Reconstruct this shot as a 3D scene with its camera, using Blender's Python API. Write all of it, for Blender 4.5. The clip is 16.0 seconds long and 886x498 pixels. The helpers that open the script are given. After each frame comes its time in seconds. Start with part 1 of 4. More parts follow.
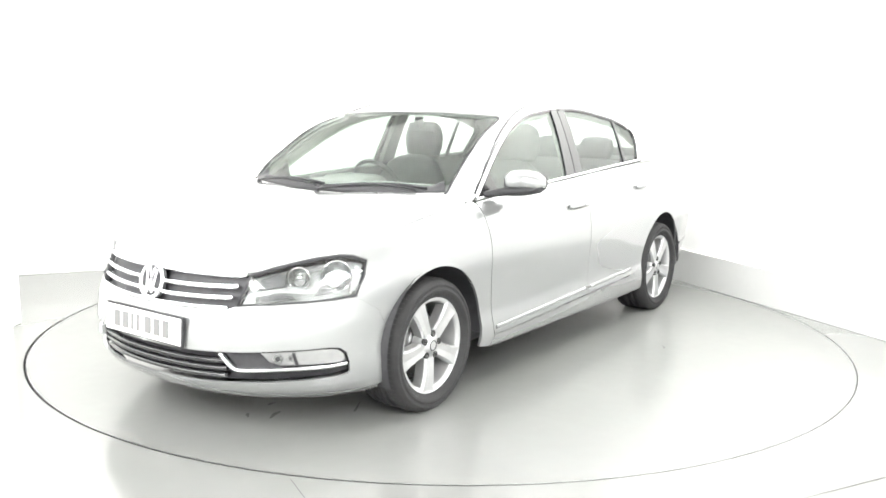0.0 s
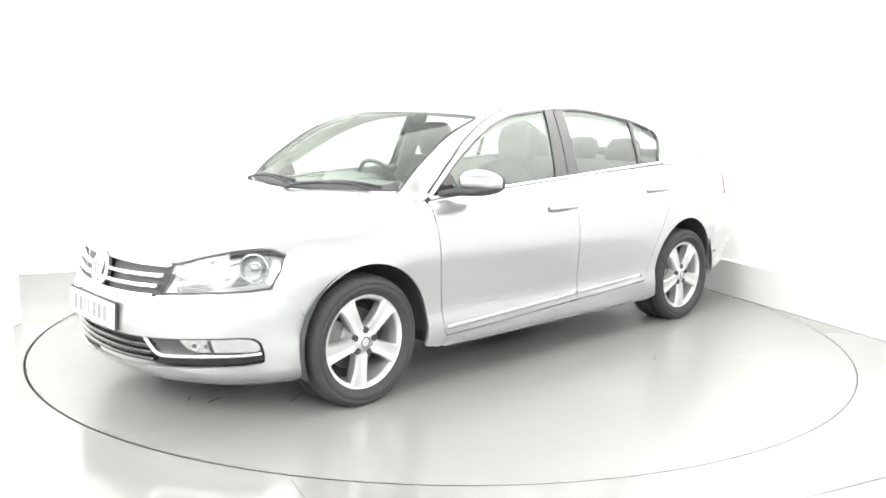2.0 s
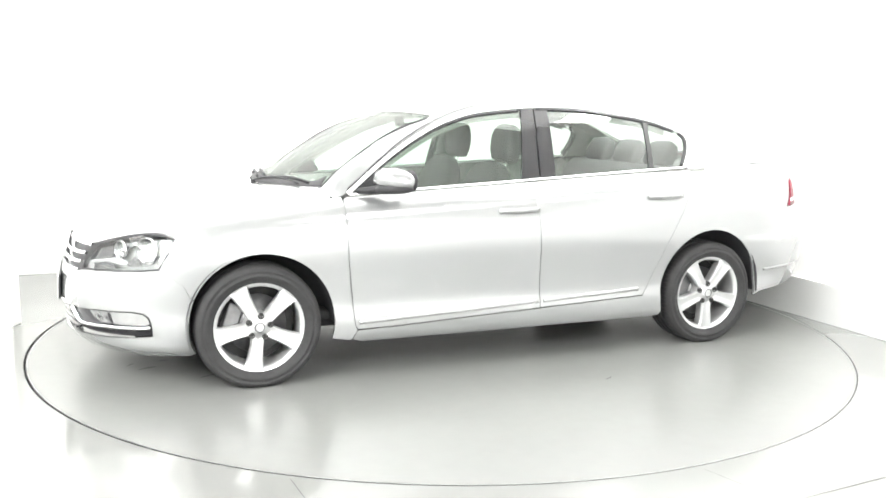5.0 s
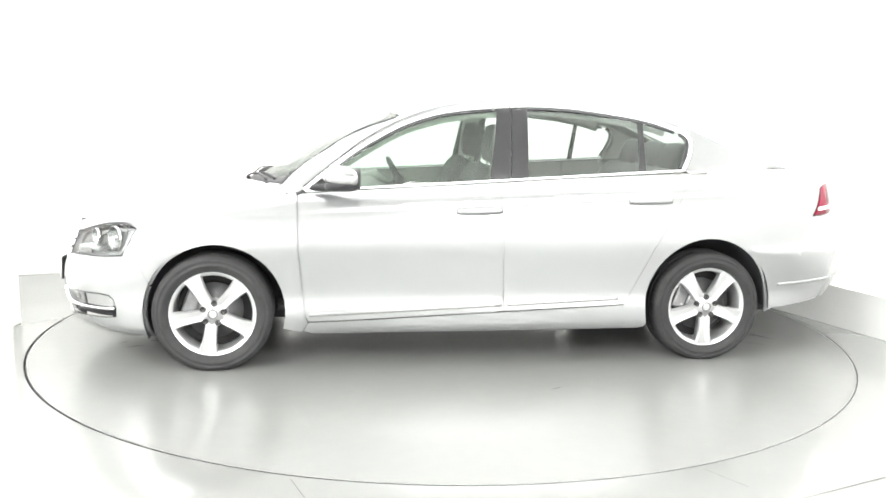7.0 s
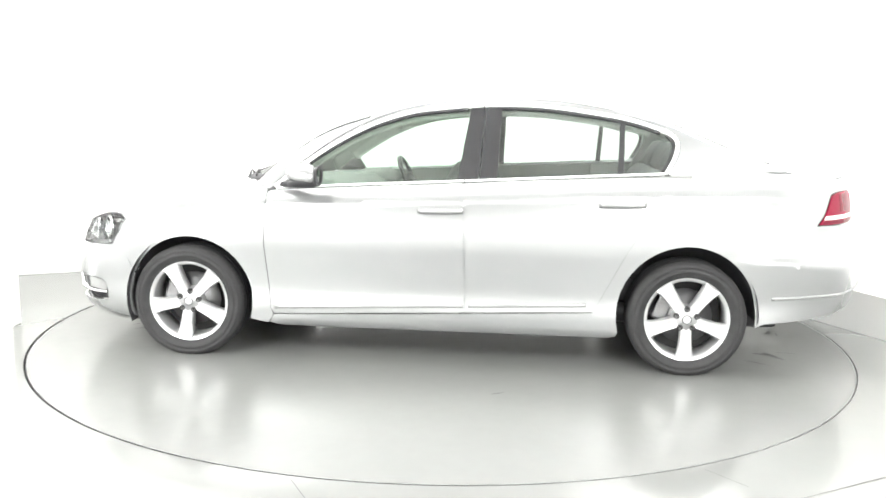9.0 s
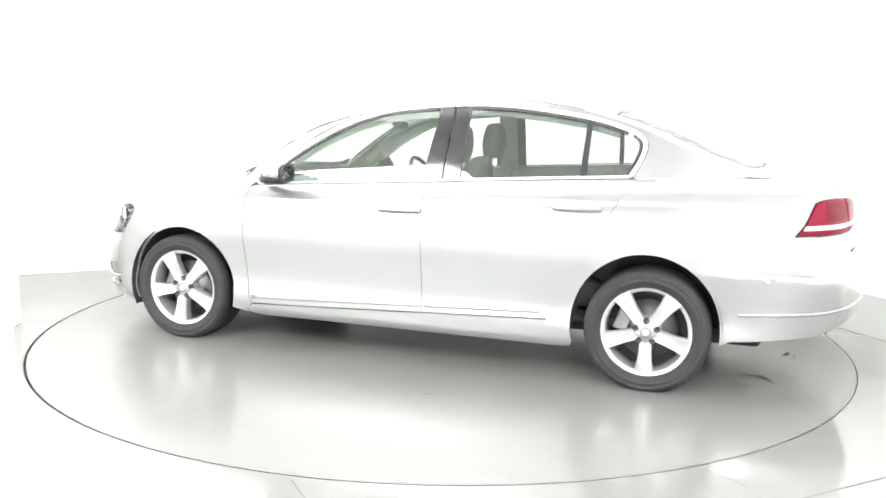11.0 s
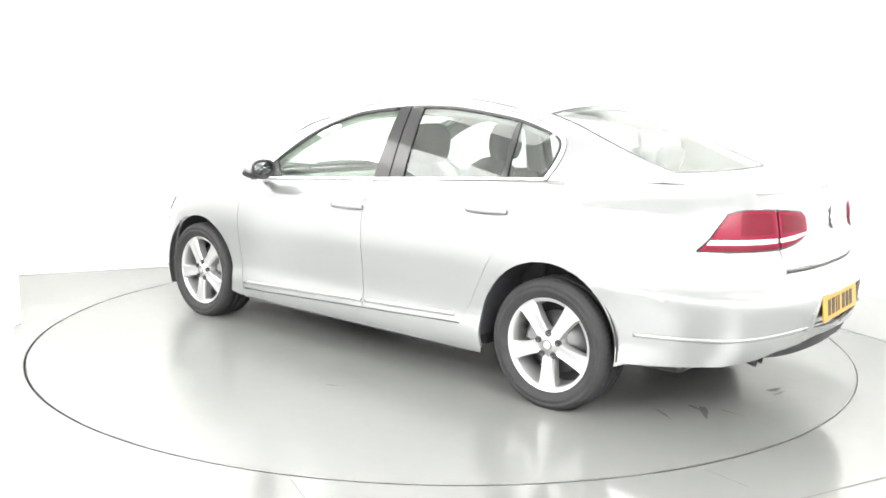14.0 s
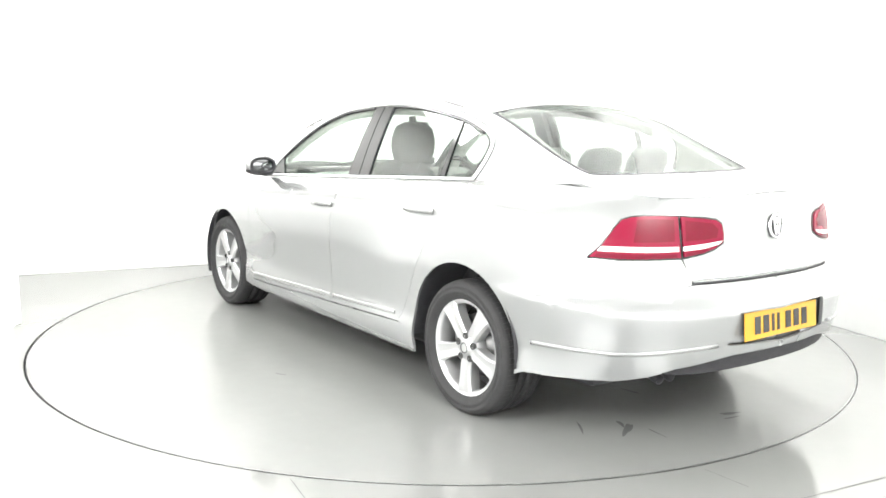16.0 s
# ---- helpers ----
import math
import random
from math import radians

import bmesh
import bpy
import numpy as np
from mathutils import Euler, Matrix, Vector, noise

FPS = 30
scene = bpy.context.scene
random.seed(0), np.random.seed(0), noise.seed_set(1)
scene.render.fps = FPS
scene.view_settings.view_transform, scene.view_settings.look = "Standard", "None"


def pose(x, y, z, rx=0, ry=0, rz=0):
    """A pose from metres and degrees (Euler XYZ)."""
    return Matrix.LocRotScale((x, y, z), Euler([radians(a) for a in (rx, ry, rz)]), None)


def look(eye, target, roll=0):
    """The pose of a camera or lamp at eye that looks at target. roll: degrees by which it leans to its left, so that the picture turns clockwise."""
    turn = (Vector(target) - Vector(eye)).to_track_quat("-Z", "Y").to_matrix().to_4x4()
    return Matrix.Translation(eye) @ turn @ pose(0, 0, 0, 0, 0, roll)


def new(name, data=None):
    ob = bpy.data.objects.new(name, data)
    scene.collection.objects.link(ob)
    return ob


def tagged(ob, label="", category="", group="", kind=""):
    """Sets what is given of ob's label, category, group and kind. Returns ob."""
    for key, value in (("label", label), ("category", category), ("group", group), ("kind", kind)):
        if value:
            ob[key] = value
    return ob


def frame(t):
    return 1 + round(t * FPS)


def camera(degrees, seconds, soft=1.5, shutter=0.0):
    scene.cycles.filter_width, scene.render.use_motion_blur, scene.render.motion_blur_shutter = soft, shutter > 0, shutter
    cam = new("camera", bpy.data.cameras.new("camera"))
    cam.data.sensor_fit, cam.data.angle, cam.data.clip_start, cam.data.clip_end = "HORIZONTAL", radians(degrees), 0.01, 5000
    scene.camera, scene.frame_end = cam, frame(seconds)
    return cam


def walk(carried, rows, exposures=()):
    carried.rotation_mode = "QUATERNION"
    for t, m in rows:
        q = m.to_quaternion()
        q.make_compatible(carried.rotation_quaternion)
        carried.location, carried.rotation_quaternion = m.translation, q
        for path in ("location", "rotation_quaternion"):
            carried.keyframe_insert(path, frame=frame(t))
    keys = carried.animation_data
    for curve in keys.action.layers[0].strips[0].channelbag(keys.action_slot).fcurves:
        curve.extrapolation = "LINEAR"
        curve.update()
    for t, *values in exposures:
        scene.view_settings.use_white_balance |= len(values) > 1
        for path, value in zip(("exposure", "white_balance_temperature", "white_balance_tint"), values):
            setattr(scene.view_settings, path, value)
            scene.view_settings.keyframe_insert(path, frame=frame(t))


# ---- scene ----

from mathutils.geometry import delaunay_2d_cdt

# the camera stands still on a tripod beside the turntable
cam = camera(54.45, 16.0, 1.6)
EYE = (0.0, -5.476, 1.370)
STAND = look(EYE, (EYE[0] - 0.00063 * 10, EYE[1] + 10 * math.cos(radians(9.03)), EYE[2] - 10 * math.sin(radians(9.03))), 1.0)
walk(cam, [(0.0, STAND), (16.0, STAND)], exposures=[(0.0, 0.0), (16.0, 0.0)])

# ---------------------------------------------------------------- light
world = bpy.data.worlds.new("studio_world")
scene.world = world
world.use_nodes = True
world.node_tree.nodes["Background"].inputs["Color"].default_value = (0.9, 0.95, 1.0, 1)
world.node_tree.nodes["Background"].inputs["Strength"].default_value = 0.3

ROOM_H = 3.3


def unseen_lamp(x, y, sx, sy, watts, turn=0.0):
    data = bpy.data.lights.new("unseen_studio_light", "AREA")
    data.shape, data.size, data.size_y, data.energy = "RECTANGLE", sx, sy, watts
    data.color = (1.0, 0.995, 0.975)
    ob = new("unseen_studio_light", data)
    ob.matrix_world = pose(x, y, ROOM_H - 0.06, 0, 0, turn)
    return ob


# unseen lamps: a large soft panel over the turntable, two over the camera's end, and three strips added to brighten the
# walls
LAMPS = [(0.0, .15, 5.0, 3.8, 200, 0), (-3.7, -5.1, 3.0, 3.6, 800, 0), (2.1, -5.9, 2.6, 2.6, 520, 0), (-4.7, -1.6, 1.4, 2.8, 60, 0), (-3.3, .55, 3.0, .5, 90, 25.3), (2.1, .3, .6, 3.4, 190, 22.5)]
for lx, ly, lw, ld, watts, turned in LAMPS:
    unseen_lamp(lx, ly, lw, ld, watts, turned)

# ---------------------------------------------------------------- materials


def material(name, color, rough=0.5, metal=0.0, coat=0.0, noise_scale=0.0, vary=0.0, bump=0.0, spec=0.5, trans=0.0, emit=0.0, ior=1.45, fine=0.0):
    m = bpy.data.materials.new(name)
    m.use_nodes = True
    nt = m.node_tree
    b = nt.nodes["Principled BSDF"]
    b.inputs["Base Color"].default_value = (*color, 1)
    b.inputs["Roughness"].default_value = rough
    b.inputs["Metallic"].default_value = metal
    b.inputs["Coat Weight"].default_value = coat
    b.inputs["Coat Roughness"].default_value = 0.06
    b.inputs["Specular IOR Level"].default_value = spec
    b.inputs["Transmission Weight"].default_value = trans
    b.inputs["IOR"].default_value = ior
    if emit:
        b.inputs["Emission Color"].default_value = (*color, 1)
        b.inputs["Emission Strength"].default_value = emit
    if noise_scale:
        co = nt.nodes.new("ShaderNodeTexCoord")
        big = nt.nodes.new("ShaderNodeTexNoise")
        big.inputs["Scale"].default_value = noise_scale
        big.inputs["Detail"].default_value = 6
        small = nt.nodes.new("ShaderNodeTexNoise")
        small.inputs["Scale"].default_value = noise_scale * 14
        small.inputs["Detail"].default_value = 3
        nt.links.new(co.outputs["Object"], big.inputs["Vector"])
        nt.links.new(co.outputs["Object"], small.inputs["Vector"])
        add = nt.nodes.new("ShaderNodeMath")
        add.operation = "MULTIPLY_ADD"
        add.inputs[1].default_value = 0.35
        nt.links.new(small.outputs["Fac"], add.inputs[0])
        nt.links.new(big.outputs["Fac"], add.inputs[2])
        ramp = nt.nodes.new("ShaderNodeMapRange")
        ramp.inputs["From Min"].default_value = 0.35
        ramp.inputs["From Max"].default_value = 1.0
        ramp.inputs["To Min"].default_value = 1 - vary
        ramp.inputs["To Max"].default_value = 1 + vary
        nt.links.new(add.outputs[0], ramp.inputs["Value"])
        mul = nt.nodes.new("ShaderNodeVectorMath")
        mul.operation = "SCALE"
        mul.inputs[0].default_value = color
        nt.links.new(ramp.outputs[0], mul.inputs["Scale"])
        nt.links.new(mul.outputs[0], b.inputs["Base Color"])
        rr = nt.nodes.new("ShaderNodeMapRange")
        rr.inputs["From Min"].default_value = 0.35
        rr.inputs["From Max"].default_value = 1.0
        rr.inputs["To Min"].default_value = max(0.02, rough * (1 - vary))
        rr.inputs["To Max"].default_value = rough * (1 + vary)
        nt.links.new(add.outputs[0], rr.inputs["Value"])
        nt.links.new(rr.outputs[0], b.inputs["Roughness"])
        if bump:
            bm_ = nt.nodes.new("ShaderNodeBump")
            bm_.inputs["Strength"].default_value = bump
            bm_.inputs["Distance"].default_value = 0.004
            nt.links.new(small.outputs["Fac"], bm_.inputs["Height"])
            nt.links.new(bm_.outputs[0], b.inputs["Normal"])
    return m


PAINT = material("silver_paint", (0.275, 0.281, 0.284), 0.22, 0.5, 1.0, 1.2, 0.012)
WHITE_WALL = material("white_wall_paint", (0.86, 0.86, 0.85), 0.75, 0, 0, 1.2, 0.03, 0.15)
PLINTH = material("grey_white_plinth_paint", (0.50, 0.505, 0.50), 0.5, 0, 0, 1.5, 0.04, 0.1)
FLOOR = material("polished_grey_floor_paint", (0.157, 0.160, 0.155), 0.11, 0, 0, 0.5, 0.05, 0.0, spec=0.9)
DISC = material("polished_grey_turntable_paint", (0.157, 0.160, 0.155), 0.25, 0, 0, 0.9, 0.06, 0.0, spec=0.75)
SCUFF = material("rubber_scuff", (0.055, 0.056, 0.055), 0.7, 0, 0, 40, 0.4, spec=0.1)
PIT = material("dark_gap_steel", (0.03, 0.03, 0.03), 0.7)
RUBBER = material("tyre_rubber", (0.030, 0.030, 0.031), 0.75, 0, 0, 24, 0.4, 0.4, spec=0.25)
ALLOY = material("silver_alloy", (0.46, 0.465, 0.47), 0.3, 0.6, 0.3, 12, 0.04)
STEEL = material("brake_steel", (0.20, 0.20, 0.205), 0.4, 0.9, 0, 40, 0.15)
BLACK = material("black_plastic", (0.036, 0.036, 0.039), 0.5, 0, 0, 25, 0.2, 0.1, spec=0.25)
GLOSS = material("gloss_black_trim", (0.02, 0.02, 0.022), 0.12, 0, 0.5)
# mirror colour is lowered to stand in for a dark reflection
MIRROR = material("darkened_mirror_glass", (0.16, 0.165, 0.17), 0.04, 1.0)
CHROME = material("chrome", (0.88, 0.89, 0.9), 0.2, 1.0)
SATIN = material("satin_aluminium", (0.86, 0.865, 0.87), 0.42, 0.55)
DARKRED = material("dark_red_lens", (0.105, 0.003, 0.013), 0.25, 0, 0, 20, 0.06, spec=0.2)
# plinth paint again, lightened for the stronger light on the back wall
PLINTH_LIT = material("plinth_paint_lit", (0.74, 0.74, 0.73), 0.5, 0, 0, 1.5, 0.04, 0.1)
CLOTH = material("dark_grey_cloth", (0.045, 0.046, 0.048), 0.9, 0, 0, 60, 0.25, 0.3)
TRIM = material("grey_interior_trim", (0.21, 0.215, 0.21), 0.7, 0, 0, 30, 0.15, 0.2)
HEADLINER = material("pale_headliner", (0.5, 0.5, 0.48), 0.9, 0, 0, 40, 0.1, 0.2)
HEADLINER_EDGE = material("grey_pillar_trim", (0.24, 0.245, 0.235), 0.85, 0, 0, 40, 0.1, 0.2)
RED = material("red_lamp_lens", (0.155, 0.005, 0.022), 0.25, 0, 0, 20, 0.06, spec=0.2)
LAMPBOWL = material("grey_lamp_bowl", (0.115, 0.117, 0.12), 0.35, 0.4, 0, 30, 0.1)
HEADBOWL = material("bright_lamp_bowl", (0.22, 0.223, 0.226), 0.3, 0.6, 0, 30, 0.15)
BEZEL = material("dark_lamp_bezel", (0.055, 0.055, 0.058), 0.35, 0.3, 0, 30, 0.1)
REFLECTOR = material("chrome_reflector", (0.40, 0.405, 0.41), 0.18, 1.0, 0, 30, 0.08)
FOGLENS = material("bright_clear_lamp", (0.30, 0.303, 0.306), 0.25, 0.6, 0, 30, 0.08)
YELLOW = material("yellow_plate", (0.44, 0.235, 0.015), 0.4, 0, 0, 20, 0.03)
PLATEWHITE = material("white_plate", (0.62, 0.62, 0.61), 0.4, 0, 0, 20, 0.03)


def glass_material(name, tint, gloss, graze):
    m = bpy.data.materials.new(name)
    m.use_nodes = True
    nt = m.node_tree
    nt.nodes.remove(nt.nodes["Principled BSDF"])
    out = nt.nodes["Material Output"]
    clear = nt.nodes.new("ShaderNodeBsdfTransparent")
    clear.inputs["Color"].default_value = (*tint, 1)
    shine = nt.nodes.new("ShaderNodeBsdfGlossy")
    shine.inputs["Roughness"].default_value = 0.02
    face = nt.nodes.new("ShaderNodeLayerWeight")
    face.inputs["Blend"].default_value = 0.5
    power = nt.nodes.new("ShaderNodeMath")
    power.operation = "POWER"
    power.inputs[1].default_value = 5.0
    nt.links.new(face.outputs["Facing"], power.inputs[0])
    fres = nt.nodes.new("ShaderNodeMath")
    fres.operation = "MULTIPLY_ADD"
    fres.inputs[1].default_value = graze
    fres.inputs[2].default_value = gloss
    nt.links.new(power.outputs[0], fres.inputs[0])
    mix = nt.nodes.new("ShaderNodeMixShader")
    nt.links.new(fres.outputs[0], mix.inputs[0])
    nt.links.new(clear.outputs[0], mix.inputs[1])
    nt.links.new(shine.outputs[0], mix.inputs[2])
    nt.links.new(mix.outputs[0], out.inputs["Surface"])
    return m


GLASS = glass_material("tinted_car_glass", (0.87, 0.905, 0.885), 0.08, 0.4)
GLASS_FRONT = glass_material("green_tinted_car_glass", (0.845, 0.905, 0.865), 0.08, 0.7)
GLASS_SCREEN = glass_material("clear_screen_glass", (0.87, 0.905, 0.88), 0.022, 0.42)
LENS = glass_material("clear_lens", (0.97, 0.98, 0.98), 0.03, 0.4)

# ---------------------------------------------------------------- mesh helpers


def mesh_object(name, bm, mat, parent=None, label="", smooth=False):
    me = bpy.data.meshes.new(name)
    bm.to_mesh(me)
    bm.free()
    me.materials.append(mat)
    if smooth:
        me.polygons.foreach_set("use_smooth", [True] * len(me.polygons))
    ob = new(name, me)
    ob.parent = parent
    if label:
        ob["label"] = label
    return ob


part = mesh_object


def from_lists(name, verts, faces, mat, parent=None, label="", smooth=(), matrix=None):
    me = bpy.data.meshes.new(name)
    me.from_pydata([tuple(map(float, v)) for v in verts], [], faces)
    me.materials.append(mat)
    if smooth is True:
        me.polygons.foreach_set("use_smooth", [True] * len(me.polygons))
    elif len(smooth):
        me.polygons.foreach_set("use_smooth", list(smooth))
    me.validate()
    ob = new(name, me)
    ob.parent = parent
    if label:
        ob["label"] = label
    return ob


def box(bm, lo, hi, bevel=0.0, m=None):
    r = bmesh.ops.create_cube(bm, size=1.0)
    vs = r["verts"]
    for v in vs:
        v.co = Vector([lo[i] + (v.co[i] + 0.5) * (hi[i] - lo[i]) for i in range(3)])
    if bevel:
        es = list({e for v in vs for e in v.link_edges})
        g = bmesh.ops.bevel(bm, geom=es, offset=bevel, segments=2, affect="EDGES", profile=0.5)
        vs = list({v for v in g["verts"]} | {v for v in vs if v.is_valid})
    if m is not None:
        for v in vs:
            v.co = m @ v.co
    return vs


def spline(points, n=240):
    """Smooth monotone table through (a, b) points, sorted by a."""
    pts = sorted(points)
    a = np.array([q[0] for q in pts], float)
    b = np.array([q[1] for q in pts], float)
    h, d = np.diff(a), np.diff(b) / np.diff(a)
    t = np.zeros(len(a))
    t[0], t[-1] = d[0], d[-1]
    for i in range(1, len(a) - 1):
        if d[i - 1] * d[i] > 0:
            w1, w2 = 2 * h[i] + h[i - 1], h[i] + 2 * h[i - 1]
            t[i] = (w1 + w2) / (w1 / d[i - 1] + w2 / d[i])

    def at(x):
        x = np.clip(np.asarray(x, float), a[0], a[-1])
        i = np.clip(np.searchsorted(a, x) - 1, 0, len(h) - 1)
        u = (x - a[i]) / h[i]
        return ((1 + 2 * u) * (1 - u) ** 2 * b[i] + u * (1 - u) ** 2 * h[i] * t[i]
                + u * u * (3 - 2 * u) * b[i + 1] + u * u * (u - 1) * h[i] * t[i + 1])
    return at


# ---------------------------------------------------------------- the car's surfaces
# car space: x forward from the rear axle, y to its left, z up from the ground
PLAN = [(3.625, 0), (3.605, .25), (3.535, .47), (3.42, .645), (3.27, .775), (3.05, .86), (2.7, .895), (2.2, .905), (1.2, .91),
        (.3, .91), (-.1, .90), (-.45, .865), (-.70, .81), (-.87, .715), (-.985, .54), (-1.045, .28), (-1.06, 0)]


def plan_table():
    p = np.array([(PLAN[1][0], -PLAN[1][1])] + PLAN + [(PLAN[-2][0], -PLAN[-2][1])], float)
    out = []
    for i in range(1, len(p) - 2):
        for u in np.linspace(0, 1, 40, endpoint=False):
            a, b, c, d = p[i - 1], p[i], p[i + 1], p[i + 2]
            out.append(0.5 * (2 * b + (c - a) * u + (2 * a - 5 * b + 4 * c - d) * u * u + (3 * b - a - 3 * c + d) * u ** 3))
    out.append(p[-2])
    out = np.array(out)
    s = np.concatenate([[0], np.cumsum(np.hypot(*np.diff(out, axis=0).T))])
    grid = np.linspace(0, s[-1], 900)
    x, y = np.interp(grid, s, out[:, 0]), np.interp(grid, s, out[:, 1])
    dx, dy = np.gradient(x, grid), np.gradient(y, grid)
    k = np.ones(41) / 41
    pad = lambda v, sign: np.convolve(np.concatenate([sign * v[20:0:-1], v, sign * v[-2:-22:-1]]), k, "valid")
    nx, ny = pad(-dy, 1), pad(dx, -1)
    n = np.hypot(nx, ny)
    return grid, x, y, -nx / n, -ny / n


S, PX, PY, NX, NY = plan_table()
# outward normals: at the nose they point forward
if NX[0] < 0:
    NX, NY = -NX, -NY
S_END = S[-1]


def sx(x):
    """Place along the half outline of the side at x."""
    return float(np.interp(-x, -PX, S))


def sf(y):
    k = np.argmax(PY > 0.86)
    return float(np.interp(y, PY[:k], S[:k]))


def sr(y):
    k = len(PY) - np.argmax(PY[::-1] > 0.86)
    return float(np.interp(y, PY[k:][::-1], S[k:][::-1]))


FRONT = spline([(.14, .15), (.17, .07), (.20, .024), (.24, .002), (.3, -.010), (.4, -.022), (.5, -.012), (.54, .004), (.6, .022), (.65, .038), (.72, .072), (.8, .12), (1.2, .3)])
SIDE = spline([(.14, .12), (.18, .05), (.22, .012), (.3, .004), (.4, .016), (.55, .008), (.66, .0), (.8, .006), (.86, .012), (1.2, .02)])
REAR = spline([(.2, .2), (.27, .10), (.33, .055), (.42, .022), (.5, .010), (.600, .001), (.620, .006), (.66, .040), (.70, .062), (.8, .075), (.9, .085), (1.0, .095), (1.2, .12)])
ZTOP = spline([(0, .70), (sf(.3), .702), (sf(.507), .703), (sf(.58), .723), (sx(3.406), .746), (sx(3.33), .764), (sx(3.242), .774), (sx(3.15), .785), (sx(3.05), .812), (sx(2.9), .853), (sx(2.7), .885), (sx(2.4), .923), (sx(2.24), .939),
               (sx(1.95), .957), (sx(1.24), .997), (sx(.36), 1.048), (sx(.1), 1.061), (sx(-.3), 1.08), (sx(-.6), 1.075), (sr(.6), 1.055), (sr(.3), 1.06), (S_END, 1.062)])
DTOP = spline([(0, .0), (sf(.45), .0), (sx(3.3), .03), (sx(3.1), .06), (sx(2.9), .09), (sx(2.6), .105), (sx(2.2), .112), (sx(1.2), .135), (sx(.1), .155), (sx(-.4), .165), (sx(-.7), .12), (sr(.6), .05), (sr(.4), .02), (S_END, .015)])


def smoothstep(a, b, x):
    u = np.clip((x - a) / (b - a), 0, 1)
    return u * u * (3 - 2 * u)


WF = lambda s: 1 - smoothstep(sf(.5), sx(2.9), s)
WR = lambda s: smoothstep(sx(-.35), sr(.62), s)


CREASE = spline([(0, .72), (sx(3.1), .80), (sx(2.7), .822), (sx(2.24), .842), (sx(1.16), .897), (sx(.21), .938), (sx(-.25), .947), (sx(-.70), .948), (S_END, .95)])
CREASE_D = spline([(0, 0), (sx(2.9), 0), (sx(2.4), .004), (sx(1.0), .006), (sx(-.3), .005), (sx(-.66), .001), (S_END, 0)])


def A(s, z, proud=0.0):
    """The body's outer skin below the belt: s round the half outline, z up."""
    s, z = np.asarray(s, float), np.asarray(z, float)
    wf, wr = WF(s), WR(s)
    d = wf * FRONT(z) + wr * REAR(z) + (1 - wf - wr) * SIDE(z)
    h = np.clip((z - (ZTOP(s) - .30)) / .30, 0, 1.1)
    d = d + DTOP(s) * (1 - np.sqrt(np.clip(1 - h ** 2.6 * 0.97, 0.0, 1))) / 0.83 - proud
    ss = np.clip(s, 0, S_END)
    below = CREASE(s) - z
    d = d + CREASE_D(s) * smoothstep(-.003, .004, below) * np.exp(-np.maximum(below, 0) / .05)
    # the rear bumper stands proud of the quarter panel, with a crisp shoulder
    d = d - .018 * smoothstep(sx(-.16), sx(-.42), s) * (1 - smoothstep(sr(.76), sr(.60), s)) * smoothstep(.655, .620, z) * smoothstep(.34, .62, z)
    x, y = np.interp(ss, S, PX), np.interp(ss, S, PY)
    nx, ny = np.interp(ss, S, NX), np.interp(ss, S, NY)
    return np.stack([x - nx * d, y - ny * d, z], -1)


TS = np.linspace(0, S_END, 700)
TOPC = A(TS, ZTOP(TS))


def top_of_body(x):
    return np.interp(-np.asarray(x, float), -TOPC[:, 0], TOPC[:, 1]), np.interp(-np.asarray(x, float), -TOPC[:, 0], TOPC[:, 2])


def lean_of_glass(z):
    return 1.222 - .45 * z + .25 * (z - 1.0) * (1.42 - z)


def G(x, z, proud=0.0):
    """The glasshouse side above the belt; it meets the body's top line."""
    x, z = np.asarray(x, float), np.asarray(z, float)
    yt, zt = top_of_body(x)
    shift = (yt - .001 - lean_of_glass(zt)) * np.clip(1 - (z - zt) / .32, 0, 1.2)
    return np.stack([x, lean_of_glass(z) + shift + proud, z], -1)


ZC = spline([(3.575, .69), (3.53, .715), (3.45, .752), (3.2, .835), (2.9, .898), (2.66, .935), (2.56, .972), (2.2, 1.165), (1.9, 1.308), (1.74, 1.374), (1.6, 1.416), (1.4, 1.449), (1.1, 1.472),
             (.8, 1.478), (.5, 1.462), (.2, 1.412), (-.05, 1.325), (-.3, 1.208), (-.5, 1.125), (-.58, 1.103), (-.75, 1.088), (-.93, 1.07), (-.99, 1.05)])
ZRAIL = spline([(2.27, .945), (2.08, 1.10), (1.91, 1.224), (1.73, 1.32), (1.57, 1.379), (1.42, 1.412), (1.1, 1.442), (.79, 1.441), (.46, 1.403), (.29, 1.365), (.1, 1.31), (-.1, 1.225), (-.3, 1.15), (-.5, 1.09), (-.56, 1.08)])


def edge(x):
    """Height and half width of the line where the top skin meets the sides."""
    x = np.asarray(x, float)
    ya, za = top_of_body(x)
    zr = np.maximum(ZRAIL(np.clip(x, -.56, 2.27)), za)
    yr = G(x, zr)[..., 1]
    w = smoothstep(2.32, 2.24, x) * smoothstep(-.62, -.5, x)
    return za * (1 - w) + zr * w, np.maximum(ya * (1 - w) + yr * w, .05)


def top_curve(s0, s1, n, inset=0.0):
    """Plan points along the body's top edge, a little inside it."""
    s = np.linspace(s0, s1, n)
    c = A(s, ZTOP(s), -inset)
    return [(float(a[0]), max(0.0, float(a[1]))) for a in c]


